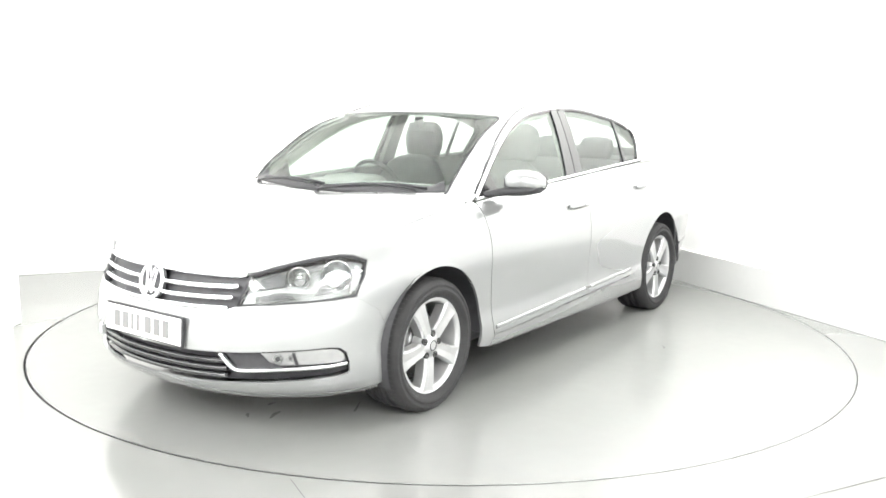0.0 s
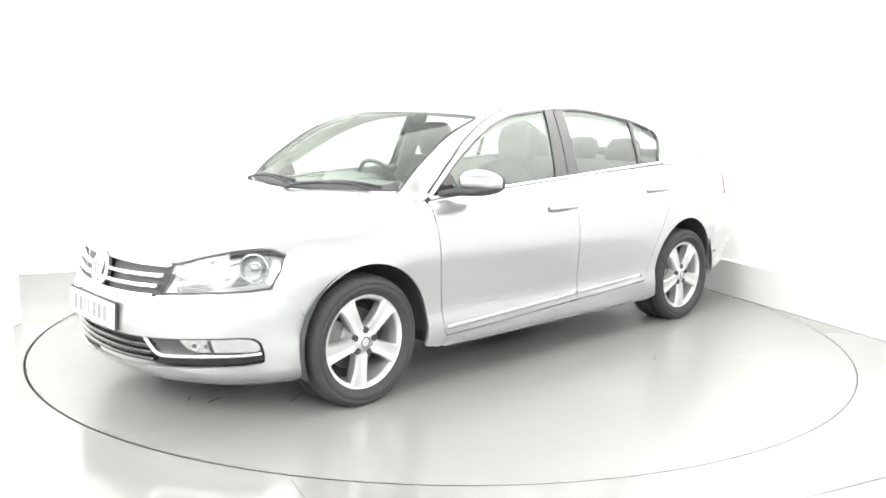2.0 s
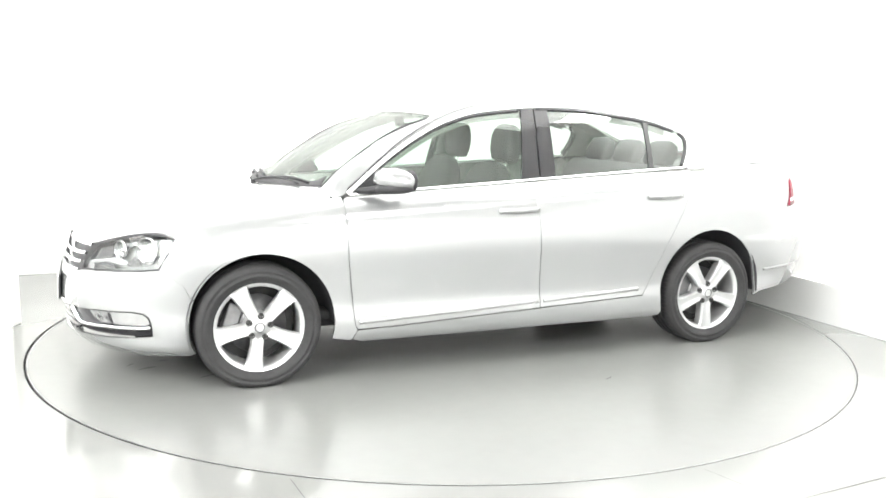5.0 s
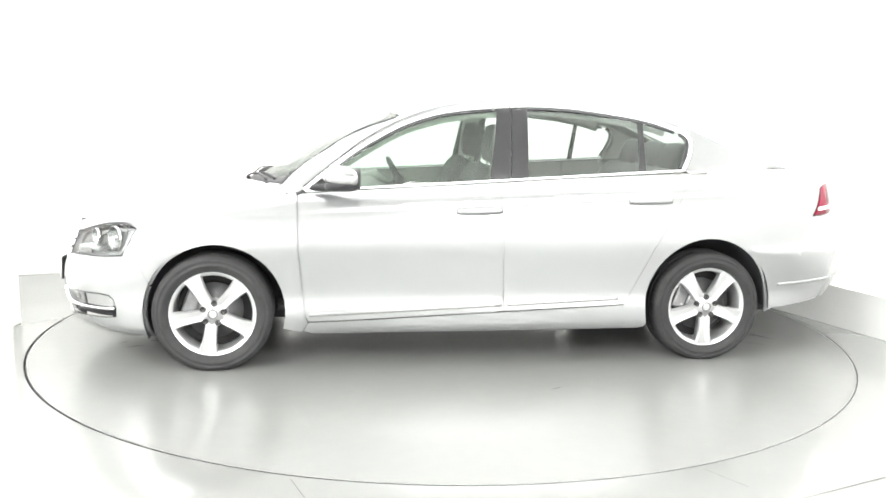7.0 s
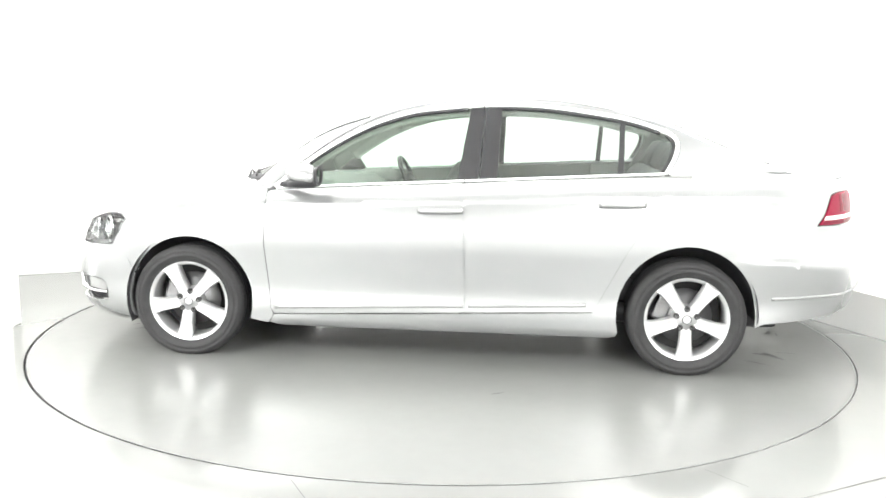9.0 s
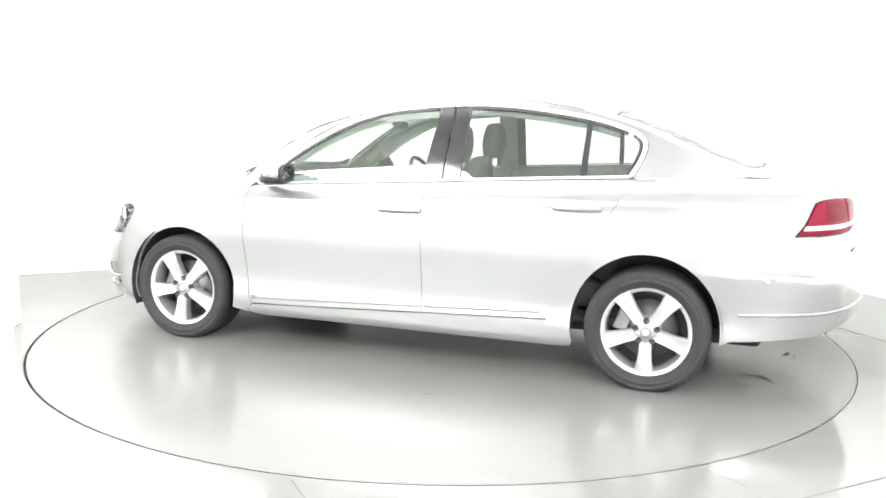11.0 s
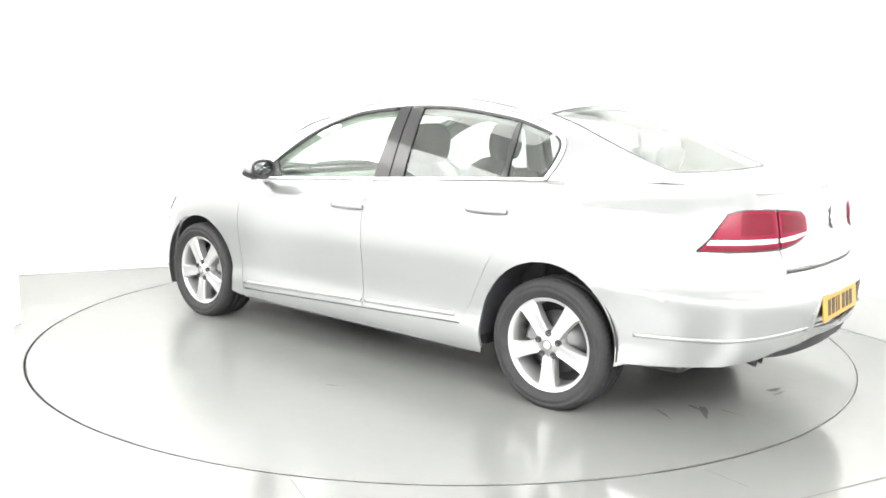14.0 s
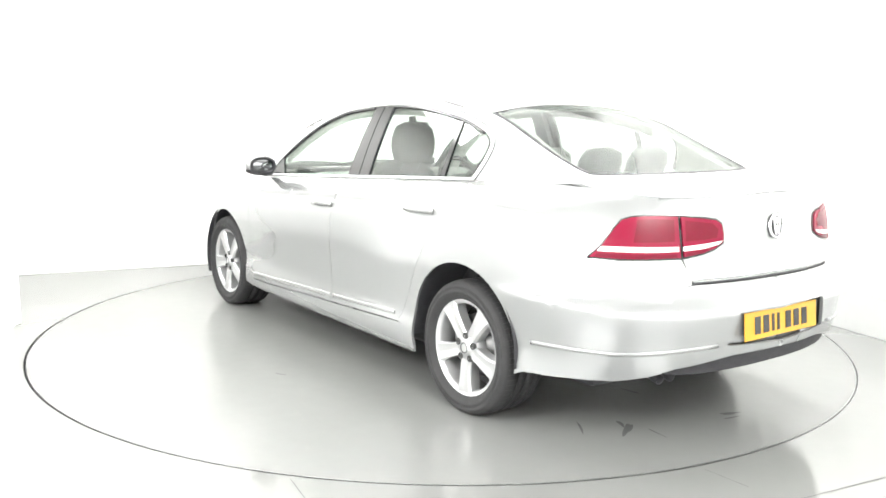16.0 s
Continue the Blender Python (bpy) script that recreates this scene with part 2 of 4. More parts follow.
def T(x, y, proud=0.0):
    """The top skin: bonnet, screens, roof and boot."""
    x, y = np.asarray(x, float), np.asarray(y, float)
    ze, ye = edge(x)
    # the windscreen bows forward of the pillars' outer line
    reach = smoothstep(1.55, 1.95, x) * smoothstep(2.56, 2.28, x)
    bow = .12 * reach * smoothstep(0, .08, ye - np.abs(y))
    ze = np.where(bow > 0, edge(x - bow)[0], ze)
    zc = ZC(x)
    ze = np.where(bow > 0, np.minimum(ze, np.maximum(zc - .015, edge(x)[0])), ze)
    k = np.clip(np.abs(y) / ye, 0, 1.05) ** 2.3
    return np.stack([x, y, zc - (zc - ze) * k + proud], -1)


# ---------------------------------------------------------------- panels cut out of a surface


def inside(poly, pts):
    x, y = pts[:, 0], pts[:, 1]
    c = np.zeros(len(pts), bool)
    for (x1, y1), (x2, y2) in zip(poly, np.roll(poly, -1, 0)):
        c ^= ((y1 > y) != (y2 > y)) & (x < (x2 - x1) * (y - y1) / (y2 - y1 + 1e-12) + x1)
    return c


def resample(poly, step):
    out = []
    for a, b in zip(poly, np.roll(poly, -1, 0)):
        n = max(1, int(np.ceil(np.hypot(*(b - a)) / step)))
        out += [a + (b - a) * i / n for i in range(n)]
    return np.array(out)


def inset_poly(poly, d):
    if not d:
        return poly
    area = 0.5 * np.sum(poly[:, 0] * np.roll(poly[:, 1], -1) - np.roll(poly[:, 0], -1) * poly[:, 1])
    sg = 1 if area > 0 else -1
    out = []
    for i in range(len(poly)):
        a, b, c = poly[i - 1], poly[i], poly[(i + 1) % len(poly)]
        e1, e2 = (b - a) / (np.hypot(*(b - a)) + 1e-9), (c - b) / (np.hypot(*(c - b)) + 1e-9)
        n1, n2 = np.array([-e1[1], e1[0]]) * sg, np.array([-e2[1], e2[0]]) * sg
        m = n1 + n2
        m = m / max(0.5, m @ m) * 2
        out.append(b + m * d)
    return np.array(out)


def patch(poly, surf, step=0.035, gap=0.0, thick=0.012, proud=0.0, mirror=False):
    """Vertices, faces and smooth flags of a skin piece with thickness, cut from surf by a polygon in its two coordinates."""
    poly = inset_poly(np.array(poly, float), gap)
    rim = resample(poly, step * 0.7)
    lo, hi = rim.min(0), rim.max(0)
    gx, gy = np.meshgrid(np.arange(lo[0] + step / 2, hi[0], step), np.arange(lo[1] + step / 2, hi[1], step))
    pts = np.stack([gx.ravel(), gy.ravel()], -1)
    if len(pts):
        pts = pts[inside(rim, pts)]
        if len(pts):
            dist = np.min(np.hypot(pts[:, None, 0] - rim[None, :, 0], pts[:, None, 1] - rim[None, :, 1]), 1)
            pts = pts[dist > step * 0.4]
    if surf is A and rim[:, 0].max() - rim[:, 0].min() > .3:
        # finer points along the side's crease
        us = np.arange(lo[0] + .01, hi[0], step * .8)
        extra_pts = np.concatenate([np.stack([us, CREASE(us) + o], -1) for o in (.004, -.005, -.016)] + [np.stack([us[us > sx(-.15)], 0 * us[us > sx(-.15)] + o], -1) for o in (.59, .607, .622, .634, .646, .66)])
        extra_pts = extra_pts[inside(rim, extra_pts)]
        if len(extra_pts):
            dist = np.min(np.hypot(extra_pts[:, None, 0] - rim[None, :, 0], extra_pts[:, None, 1] - rim[None, :, 1]), 1)
            extra_pts = extra_pts[dist > step * .25]
            if len(pts):
                pts = pts[(np.abs(pts[:, 1] - CREASE(pts[:, 0]) + .006) > .018) & ((pts[:, 0] < sx(-.15)) | (np.abs(pts[:, 1] - .625) > .045))]
                pts = np.concatenate([pts, extra_pts])
    n = len(rim)
    allp = [Vector(q) for q in rim] + [Vector(q) for q in pts]
    vo, eo, fo, *_ = delaunay_2d_cdt(allp, [(i, (i + 1) % n) for i in range(n)], [], 1, 1e-6)
    q = np.array([tuple(v) for v in vo])
    outer = surf(q[:, 0], q[:, 1])
    e = 1e-3
    du, dv = surf(q[:, 0] + e, q[:, 1]) - surf(q[:, 0] - e, q[:, 1]), surf(q[:, 0], q[:, 1] + e) - surf(q[:, 0], q[:, 1] - e)
    nm = np.cross(du, dv)
    nm /= np.linalg.norm(nm, axis=1)[:, None] + 1e-12
    flip = surf is G
    if flip:
        nm = -nm
    outer = outer + nm * proud
    inner = outer - nm * thick
    faces = [tuple(f[::-1]) if flip else tuple(f) for f in fo]
    count = {}
    for f in faces:
        for a, b in zip(f, f[1:] + f[:1]):
            count[(a, b)] = 1
    border = [(a, b) for a, b in count if (b, a) not in count]
    k = len(q)
    verts = list(outer) + list(inner)
    smooth = [True] * len(faces)
    allf = list(faces)
    allf += [tuple(i + k for i in f[::-1]) for f in faces]
    smooth += [True] * len(faces)
    base = len(verts)
    extra = {}
    for a, b in border:
        for i in (a, b):
            if i not in extra:
                extra[i] = base + 2 * len(extra)
    for i in extra:
        verts += [outer[i], inner[i]]
    for a, b in border:
        allf.append((extra[b], extra[a], extra[a] + 1, extra[b] + 1))
        smooth.append(False)
    verts = np.array(verts)
    if mirror:
        verts = verts * np.array([1, -1, 1])
        allf = [f[::-1] for f in allf]
    return verts, allf, smooth


def join(*pieces):
    v, f, s = [], [], []
    for pv, pf, ps in pieces:
        k = len(v)
        v += list(pv)
        f += [tuple(i + k for i in q) for q in pf]
        s += list(ps)
    return v, f, s


def skin(name, mat, parent, *pieces, label=""):
    v, f, s = join(*pieces)
    return from_lists(name, v, f, mat, parent, label, s)


def both(fn):
    """Run a builder for the left and the right side."""
    fn(False), fn(True)


def arc(cx, cz, r, a0, a1, n=18, rz=None):
    return [(cx + r * math.cos(radians(a)), cz + (rz or r) * math.sin(radians(a))) for a in np.linspace(a0, a1, n)]


def side_poly(pts):
    return [(sx(x), z) for x, z in pts]


def sweep(points, radius, sides=8, flat=1.0):
    """A tube along points."""
    pts = [Vector(q) for q in points]
    v, f = [], []
    for i, q in enumerate(pts):
        d = (pts[min(i + 1, len(pts) - 1)] - pts[max(i - 1, 0)]).normalized()
        a = d.cross(Vector((0, 0, 1)))
        a = a.normalized() if a.length > 1e-4 else Vector((1, 0, 0))
        b = a.cross(d)
        for k in range(sides):
            w = 2 * math.pi * k / sides
            v.append(q + a * math.cos(w) * radius + b * math.sin(w) * radius * flat)
    n = len(pts)
    for i in range(n - 1):
        for k in range(sides):
            f.append((i * sides + k, i * sides + (k + 1) % sides, (i + 1) * sides + (k + 1) % sides, (i + 1) * sides + k))
    f += [tuple(range(sides))[::-1], tuple((n - 1) * sides + k for k in range(sides))]
    return v, f, [True] * len(f)


def strip(curve, surf, width, proud, thick=0.004, mirror=False):
    """A narrow moulding along a curve in a surface's coordinates: (a, b) points, width across."""
    c = np.array(curve, float)
    d = np.gradient(c, axis=0)
    d /= np.linalg.norm(d, axis=1)[:, None] + 1e-9
    n = np.stack([-d[:, 1], d[:, 0]], -1)
    rows = []
    for off, up in ((-.5, -thick), (-.5, 0.6), (-.22, 1.0), (.22, 1.0), (.5, 0.6), (.5, -thick)):
        q = c + n * off * width
        e = 1e-3
        p0 = surf(q[:, 0], q[:, 1])
        du, dv = surf(q[:, 0] + e, q[:, 1]) - surf(q[:, 0] - e, q[:, 1]), surf(q[:, 0], q[:, 1] + e) - surf(q[:, 0], q[:, 1] - e)
        nm = np.cross(du, dv)
        nm /= np.linalg.norm(nm, axis=1)[:, None] + 1e-12
        if surf is G:
            nm = -nm
        rows.append(p0 + nm * ((proud * up if proud > 0 else proud) if up > 0 else min(proud, 0) - thick))
    v = np.concatenate(rows)
    m, k = len(c), len(rows)
    f = []
    for j in range(k - 1):
        for i in range(m - 1):
            f.append((j * m + i, j * m + i + 1, (j + 1) * m + i + 1, (j + 1) * m + i))
    n_side = len(f)
    # strips that meet their mirror image on the centre line stay open there
    if abs(v[0, 1]) > .02 or surf is not A:
        f.append(tuple(j * m for j in range(k)))
    if abs(v[m - 1, 1]) > .02 or surf is not A:
        f.append(tuple(j * m + m - 1 for j in range(k))[::-1])
    if surf is A:
        ends = np.abs(v[:, 1]) < .006
        v[ends, 1] = 0
    if mirror:
        v = v * np.array([1, -1, 1])
    return v, f, [True] * n_side + [False] * (len(f) - n_side)


def smooth_curve(pts, n=60):
    """A rounded open curve through points."""
    p = np.array(pts, float)
    p = np.concatenate([[2 * p[0] - p[1]], p, [2 * p[-1] - p[-2]]])
    out = []
    per = max(2, n // (len(pts) - 1))
    for i in range(1, len(p) - 2):
        for u in np.linspace(0, 1, per, endpoint=False):
            a, b, c, d = p[i - 1], p[i], p[i + 1], p[i + 2]
            out.append(0.5 * (2 * b + (c - a) * u + (2 * a - 5 * b + 4 * c - d) * u * u + (3 * b - a - 3 * c + d) * u ** 3))
    out.append(p[-2])
    return [tuple(q) for q in out]

# ---------------------------------------------------------------- the studio
RING = 2.461


def disc_mesh(name, r0, r1, z0, z1, mat, parent=None, n=160):
    """A ring or disc with a top, an outer and an inner wall."""
    v, f = [], []
    for k in range(n):
        a = 2 * math.pi * k / n
        c, s = math.cos(a), math.sin(a)
        v += [(r1 * c, r1 * s, z1), (r1 * c, r1 * s, z0), (r0 * c, r0 * s, z1), (r0 * c, r0 * s, z0)]
    for k in range(n):
        a, b = 4 * k, 4 * ((k + 1) % n)
        f += [(a, a + 1, b + 1, b), (a + 2, a, b, b + 2), (a + 3, a + 2, b + 2, b + 3)]
    return from_lists(name, v, f, mat, parent)


def floor_sheet():
    """The studio floor with a round opening for the turntable."""
    n, v, f = 160, [], []
    for k in range(n):
        a = 2 * math.pi * k / n
        c, s = math.cos(a), math.sin(a)
        far = 9.0 / max(abs(c), abs(s))
        hx, hy = RING * c - .005, RING * s + .003
        v += [(hx, hy, -.05), (hx, hy, 0), (3.2 * c, 3.2 * s, 0), (far * c, far * s, 0)]
    for k in range(n):
        a, b = 4 * k, 4 * ((k + 1) % n)
        f += [(a, b, b + 1, a + 1)[::-1], (a + 1, b + 1, b + 2, a + 2)[::-1], (a + 2, b + 2, b + 3, a + 3)[::-1]]
    ob = from_lists("floor", v, f, FLOOR)
    return tagged(ob, "polished pale grey painted studio floor", "floor", kind="structure")


floor_sheet()
pit = disc_mesh("floor_pit", 0.0, RING + .05, -.16, -.06, PIT)
tagged(pit, "dark recess under the turntable's rim", "floor", kind="structure")
turntable = new("turntable")
tagged(turntable, "round flush grey painted vehicle turntable in the floor", "turntable")
disc_mesh("deck", 0.0, RING - .017, -.05, 0.0, DISC, turntable)
for mx, my, ml, mw, ma in ((1.85, .39, .10, .022, 20), (1.93, .30, .06, .015, 50), (-1.91, .415, .09, .02, -25), (-2.07, .365, .12, .008, -8), (-2.14, -.08, .10, .012, 80), (1.76, .27, .05, .02, 0), (-.4, 1.35, .07, .01, 30), (1.1, -1.5, .12, .008, 65), (-1.97, .44, .16, .035, -60), (-1.84, .60, .14, .012, -35), (-2.10, -.12, .10, .03, 70), (-1.62, .02, .10, .015, 10), (1.55, .62, .14, .012, 30)):
    # scuffs and tyre smears on the deck
    ring = []
    for k in range(14):
        w = 2 * math.pi * k / 14
        j = 1 + .22 * math.sin(3 * w + mx * 7) + .12 * math.sin(5 * w + my * 9)
        ring.append(pose(mx, my, .0012, 0, 0, ma) @ Vector((ml / 2 * math.cos(w) * j, mw / 2 * math.sin(w) * j, 0)))
    from_lists("scuff_mark", ring, [tuple(range(14))], SCUFF, turntable, "dark rubber scuff")
disc_mesh("rim", RING - .017, RING - .009, -.05, 0.0, STEEL, turntable)["label"] = "thin worn steel edge"


def floor_joint(a, b, w=.004):
    """A thin dark joint between floor sheets."""
    a, b = Vector((*a, .001)), Vector((*b, .001))
    n = (b - a).cross(Vector((0, 0, 1))).normalized() * w / 2
    ob = from_lists("floor_joint", [a - n, a + n, b + n, b - n], [(0, 1, 2, 3)], SCUFF)
    tagged(ob, "thin dark joint between the floor sheets", "floor joint", kind="structure")


floor_joint((1.26, -2.545), (2.6, -1.875))
floor_joint((1.04, -2.26), (1.16, -2.42), .003)
floor_joint((-.56, -2.42), (-.44, -2.66), .003)


def wall(name, a, b, thick=0.12, height=ROOM_H, plinth=True, label="", paint=None):
    """A wall whose inner face runs from a to b, the room on its left, with a low painted plinth."""
    a, b = Vector((*a, 0)), Vector((*b, 0))
    d = (b - a).normalized()
    L = (b - a).length
    m = Matrix.Translation(a) @ Matrix.Rotation(math.atan2(d.y, d.x), 4, "Z")
    bm = bmesh.new()
    box(bm, (-.1, -thick, 0), (L + .1, 0, height), 0, m)
    w = tagged(mesh_object(name, bm, WHITE_WALL), label or "plain white painted studio wall", "wall", kind="structure")
    if plinth:
        bm = bmesh.new()
        box(bm, (0, 0, 0), (L, .02, .27), 0.004, m)
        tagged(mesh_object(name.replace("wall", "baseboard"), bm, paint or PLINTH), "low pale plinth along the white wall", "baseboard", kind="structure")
    return w


CORNER = (1.21, 3.61)
wall("wall_back", CORNER, (-5.5, .44), paint=PLINTH_LIT)
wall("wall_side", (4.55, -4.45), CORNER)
# three unseen walls added to close the room and bounce light
wall("wall_near", (4.55, -4.40), (3.4, -7.6), plinth=False)
wall("wall_rear", (3.4, -7.6), (-5.5, -7.6), plinth=False)
wall("wall_left", (-5.5, -7.6), (-5.5, .44), plinth=False)


def partition():
    bm = bmesh.new()
    box(bm, (-5.4, -.27, 0), (-2.675, -.15, ROOM_H - .01), 0.004)
    tagged(mesh_object("wall_partition", bm, WHITE_WALL), "free end of a plain white partition wall", "wall", kind="structure")


partition()
# unseen ceiling, added to close the room from above
bm = bmesh.new()
box(bm, (-7, -9, ROOM_H), (7, 7, ROOM_H + .1))
tagged(mesh_object("ceiling", bm, WHITE_WALL), "unseen plain white ceiling added to close the room", "ceiling", kind="structure")

# ---------------------------------------------------------------- the car
car = new("car")
tagged(car, "silver four-door saloon parked on the turntable", "car")

HUBZ = .313
TYRE_R = .3145
ARCH_F = (2.707, .318, .357, .357)
ARCH_R = (.012, .325, .365, .375)


def arch_points(a, a0, a1, n=22):
    return [(a[0] + a[2] * math.cos(radians(t)), a[1] + a[3] * math.sin(radians(t))) for t in np.linspace(a0, a1, n)]


def top_line(x0, x1, n=10, drop=0.0):
    return [(x, float(ZTOP(sx(x))) - drop) for x in np.linspace(x0, x1, n)]


GAP = .0019
HL = [(sf(.465), .571), (sf(.485), .635), (sf(.507), .696), (sf(.58), .718), (sx(3.406), .741), (sx(3.33), .760), (sx(3.242), .769), (sx(3.175), .766), (sx(3.121), .747), (sx(3.15), .68), (sx(3.19), .606), (sx(3.28), .596), (sx(3.374), .589), (sf(.58), .58)]
TAILOUT = [(sx(-.670), .814), (sx(-.719), .865), (sx(-.765), .935), (sx(-.791), .968), (sx(-.83), .979), (sx(-.878), .985), (sr(.63), .987), (sr(.563), .986), (sr(.560), .90), (sr(.552), .822), (sr(.682), .817), (sx(-.80), .814)]
TAILIN = [(sr(.556), .986), (sr(.45), .978), (sr(.375), .969), (sr(.345), .952), (sr(.336), .91), (sr(.340), .878), (sr(.39), .853), (sr(.452), .837), (sr(.545), .824), (sr(.553), .90)]

# doors: outlines in x and z on the body side
FD = [(2.285, .90)] + [(2.28, .63), (2.245, .29), (2.23, .262), (2.0, .268), (1.18, .305), (1.188, .62), (1.20, .96)] + top_line(1.205, 2.268, 14, .004) + [(2.282, .925)]
RD = [(1.205, 1.0), (1.188, .62), (1.18, .305), (.50, .333), (.475, .37), (.40, .52), (.34, .64), (.255, .79), (.165, .95), (.10, 1.055)] + top_line(.105, 1.2, 12, .004)

WING = top_line(2.29, 3.24, 14, .0005) + [(3.242, .7705), (3.175, .768), (3.119, .749), (3.15, .68), (3.19, .603), (3.085, .535), (3.045, .46)] + arch_points(ARCH_F, 24, 195) + [(2.265, .205), (2.232, .2585), (2.247, .29), (2.282, .63), (2.287, .90)]
QUARTER = side_poly([(.10, 1.06), (.165, .95), (.255, .79), (.34, .64), (.40, .52), (.475, .37), (.50, .335), (.50, .20), (.375, .20)] + arch_points(ARCH_R, -15, 166) + [(-.353, .424), (-.55, .615), (-.62, .635), (-.80, .64)]) + \
    [(sr(.60), .655), (sr(.56), .70), (sr(.502), .7175), (sr(.503), .742), (sr(.54), .80), (sr(.552), .818), (sx(-.80), .811), (sx(-.677), .813), (sx(-.715), .867), (sx(-.761), .937), (sx(-.788), .971), (sx(-.83), .982), (sx(-.878), .988), (sr(.64), .990), (sr(.64), 1.053)] + side_poly(top_line(-.80, .09, 12))
SILL = [(2.232, .2585), (2.260, .210), (2.20, .190), (.40, .190), (.385, .205), (.50, .331), (1.18, .3025), (2.0, .2655)]
BUMPER_F = [(0, .545), (sf(.2), .546), (sf(.40), .550), (sf(.465), .568), (sf(.58), .577), (sx(3.374), .586), (sx(3.28), .593), (sx(3.19), .603), (sx(3.085), .535), (sx(3.045), .455)] + \
    [(sx(x), z) for x, z in arch_points(ARCH_F, 22, -22, 8)] + [(sx(3.04), .175), (sx(3.2), .165), (sf(.6), .165), (sf(.3), .165), (0, .165),
     (0, .232), (sf(.3), .236), (sf(.6), .255), (sx(3.30), .270), (sx(3.235), .278), (sx(3.222), .285), (sx(3.222), .33), (sx(3.235), .375), (sx(3.26), .395), (sx(3.30), .401), (sf(.62), .395), (sf(.45), .383), (sf(.3), .377), (0, .375)]
BUMPER_R = [(sx(-.351), .422)] + [(sx(-.55), .615), (sx(-.62), .635), (sx(-.80), .64), (sr(.60), .655), (sr(.56), .70), (sr(.5), .716), (sr(.2), .716), (S_END, .716), (S_END, .61), (sr(.30), .605), (sr(.345), .47), (S_END, .45), (S_END, .425),
            (sr(.3), .428), (sr(.45), .41), (sr(.574), .392), (sr(.664), .358), (sx(-.8), .328), (sx(-.55), .305), (sx(-.40), .295)] + [(sx(x), z) for x, z in arch_points(ARCH_R, 188, 166, 8)]


def outer_panels(mirror):
    skin("front_wing", PAINT, car, patch(side_poly(WING), A, .03, .0004, .014, mirror=mirror))
    skin("rear_quarter_panel", PAINT, car, patch(QUARTER, A, .03, 0, .014, mirror=mirror),
         patch(CPILLAR, G, .03, 0, .012, mirror=mirror))
    skin("sill", PAINT, car, patch(side_poly(SILL), A, .03, GAP, .02, mirror=mirror))
    # jambs in dark grey instead of body paint: the gaps' shade is in the colour
    jambs = [strip([(sx(x), z) for x, z in smooth_curve(c, 40)], A, .06, -.013, .02, mirror) for c in
             ([(2.29, .93), (2.283, .63), (2.245, .28)], [(1.202, 1.0), (1.188, .62), (1.18, .30)], [(.10, 1.05), (.255, .79), (.40, .52), (.49, .335)])]
    for jamb in jambs:
        skin("shaded_door_jamb", LAMPBOWL, car, jamb)
    for poly in (FD, RD):
        door = skin("door", PAINT, car, patch(side_poly(poly), A, .03, GAP, .009, mirror=mirror))
        front = poly is FD
        door_details(door, front, mirror)


# window outlines on the glasshouse side
WIN_TOP = smooth_curve([(2.255, .945), (2.08, 1.085), (1.91, 1.20), (1.73, 1.295), (1.57, 1.352), (1.42, 1.383), (1.10, 1.412), (.79, 1.41), (.46, 1.37), (.29, 1.337), (.125, 1.285)], 60)
WIN_END = smooth_curve([(.125, 1.285), (.080, 1.25), (.068, 1.208), (.087, 1.14), (.13, 1.062)], 24)
BELT = lambda x: float(ZTOP(sx(x))) + .002


def top_at(x):
    a = np.array(WIN_TOP)[::-1]
    return float(np.interp(x, a[:, 0], a[:, 1]))


CPILLAR = [(.125, 1.285)] + WIN_END[1:] + [(.05, 1.06), (-.25, 1.075), (-.5, 1.086)] + [(x, float(ZRAIL(x))) for x in np.linspace(-.5, .125, 12)]


def window_piece(x0, x1, lift=.012, lean=0.0):
    """Outline between two uprights under the roof rail."""
    lo = [(x, BELT(x) + .004) for x in np.linspace(x0, x1, 8)]
    hi = [(x, top_at(x) - lift) for x in np.linspace(x1 - lean, x0 - lean, 16)]
    return lo + hi


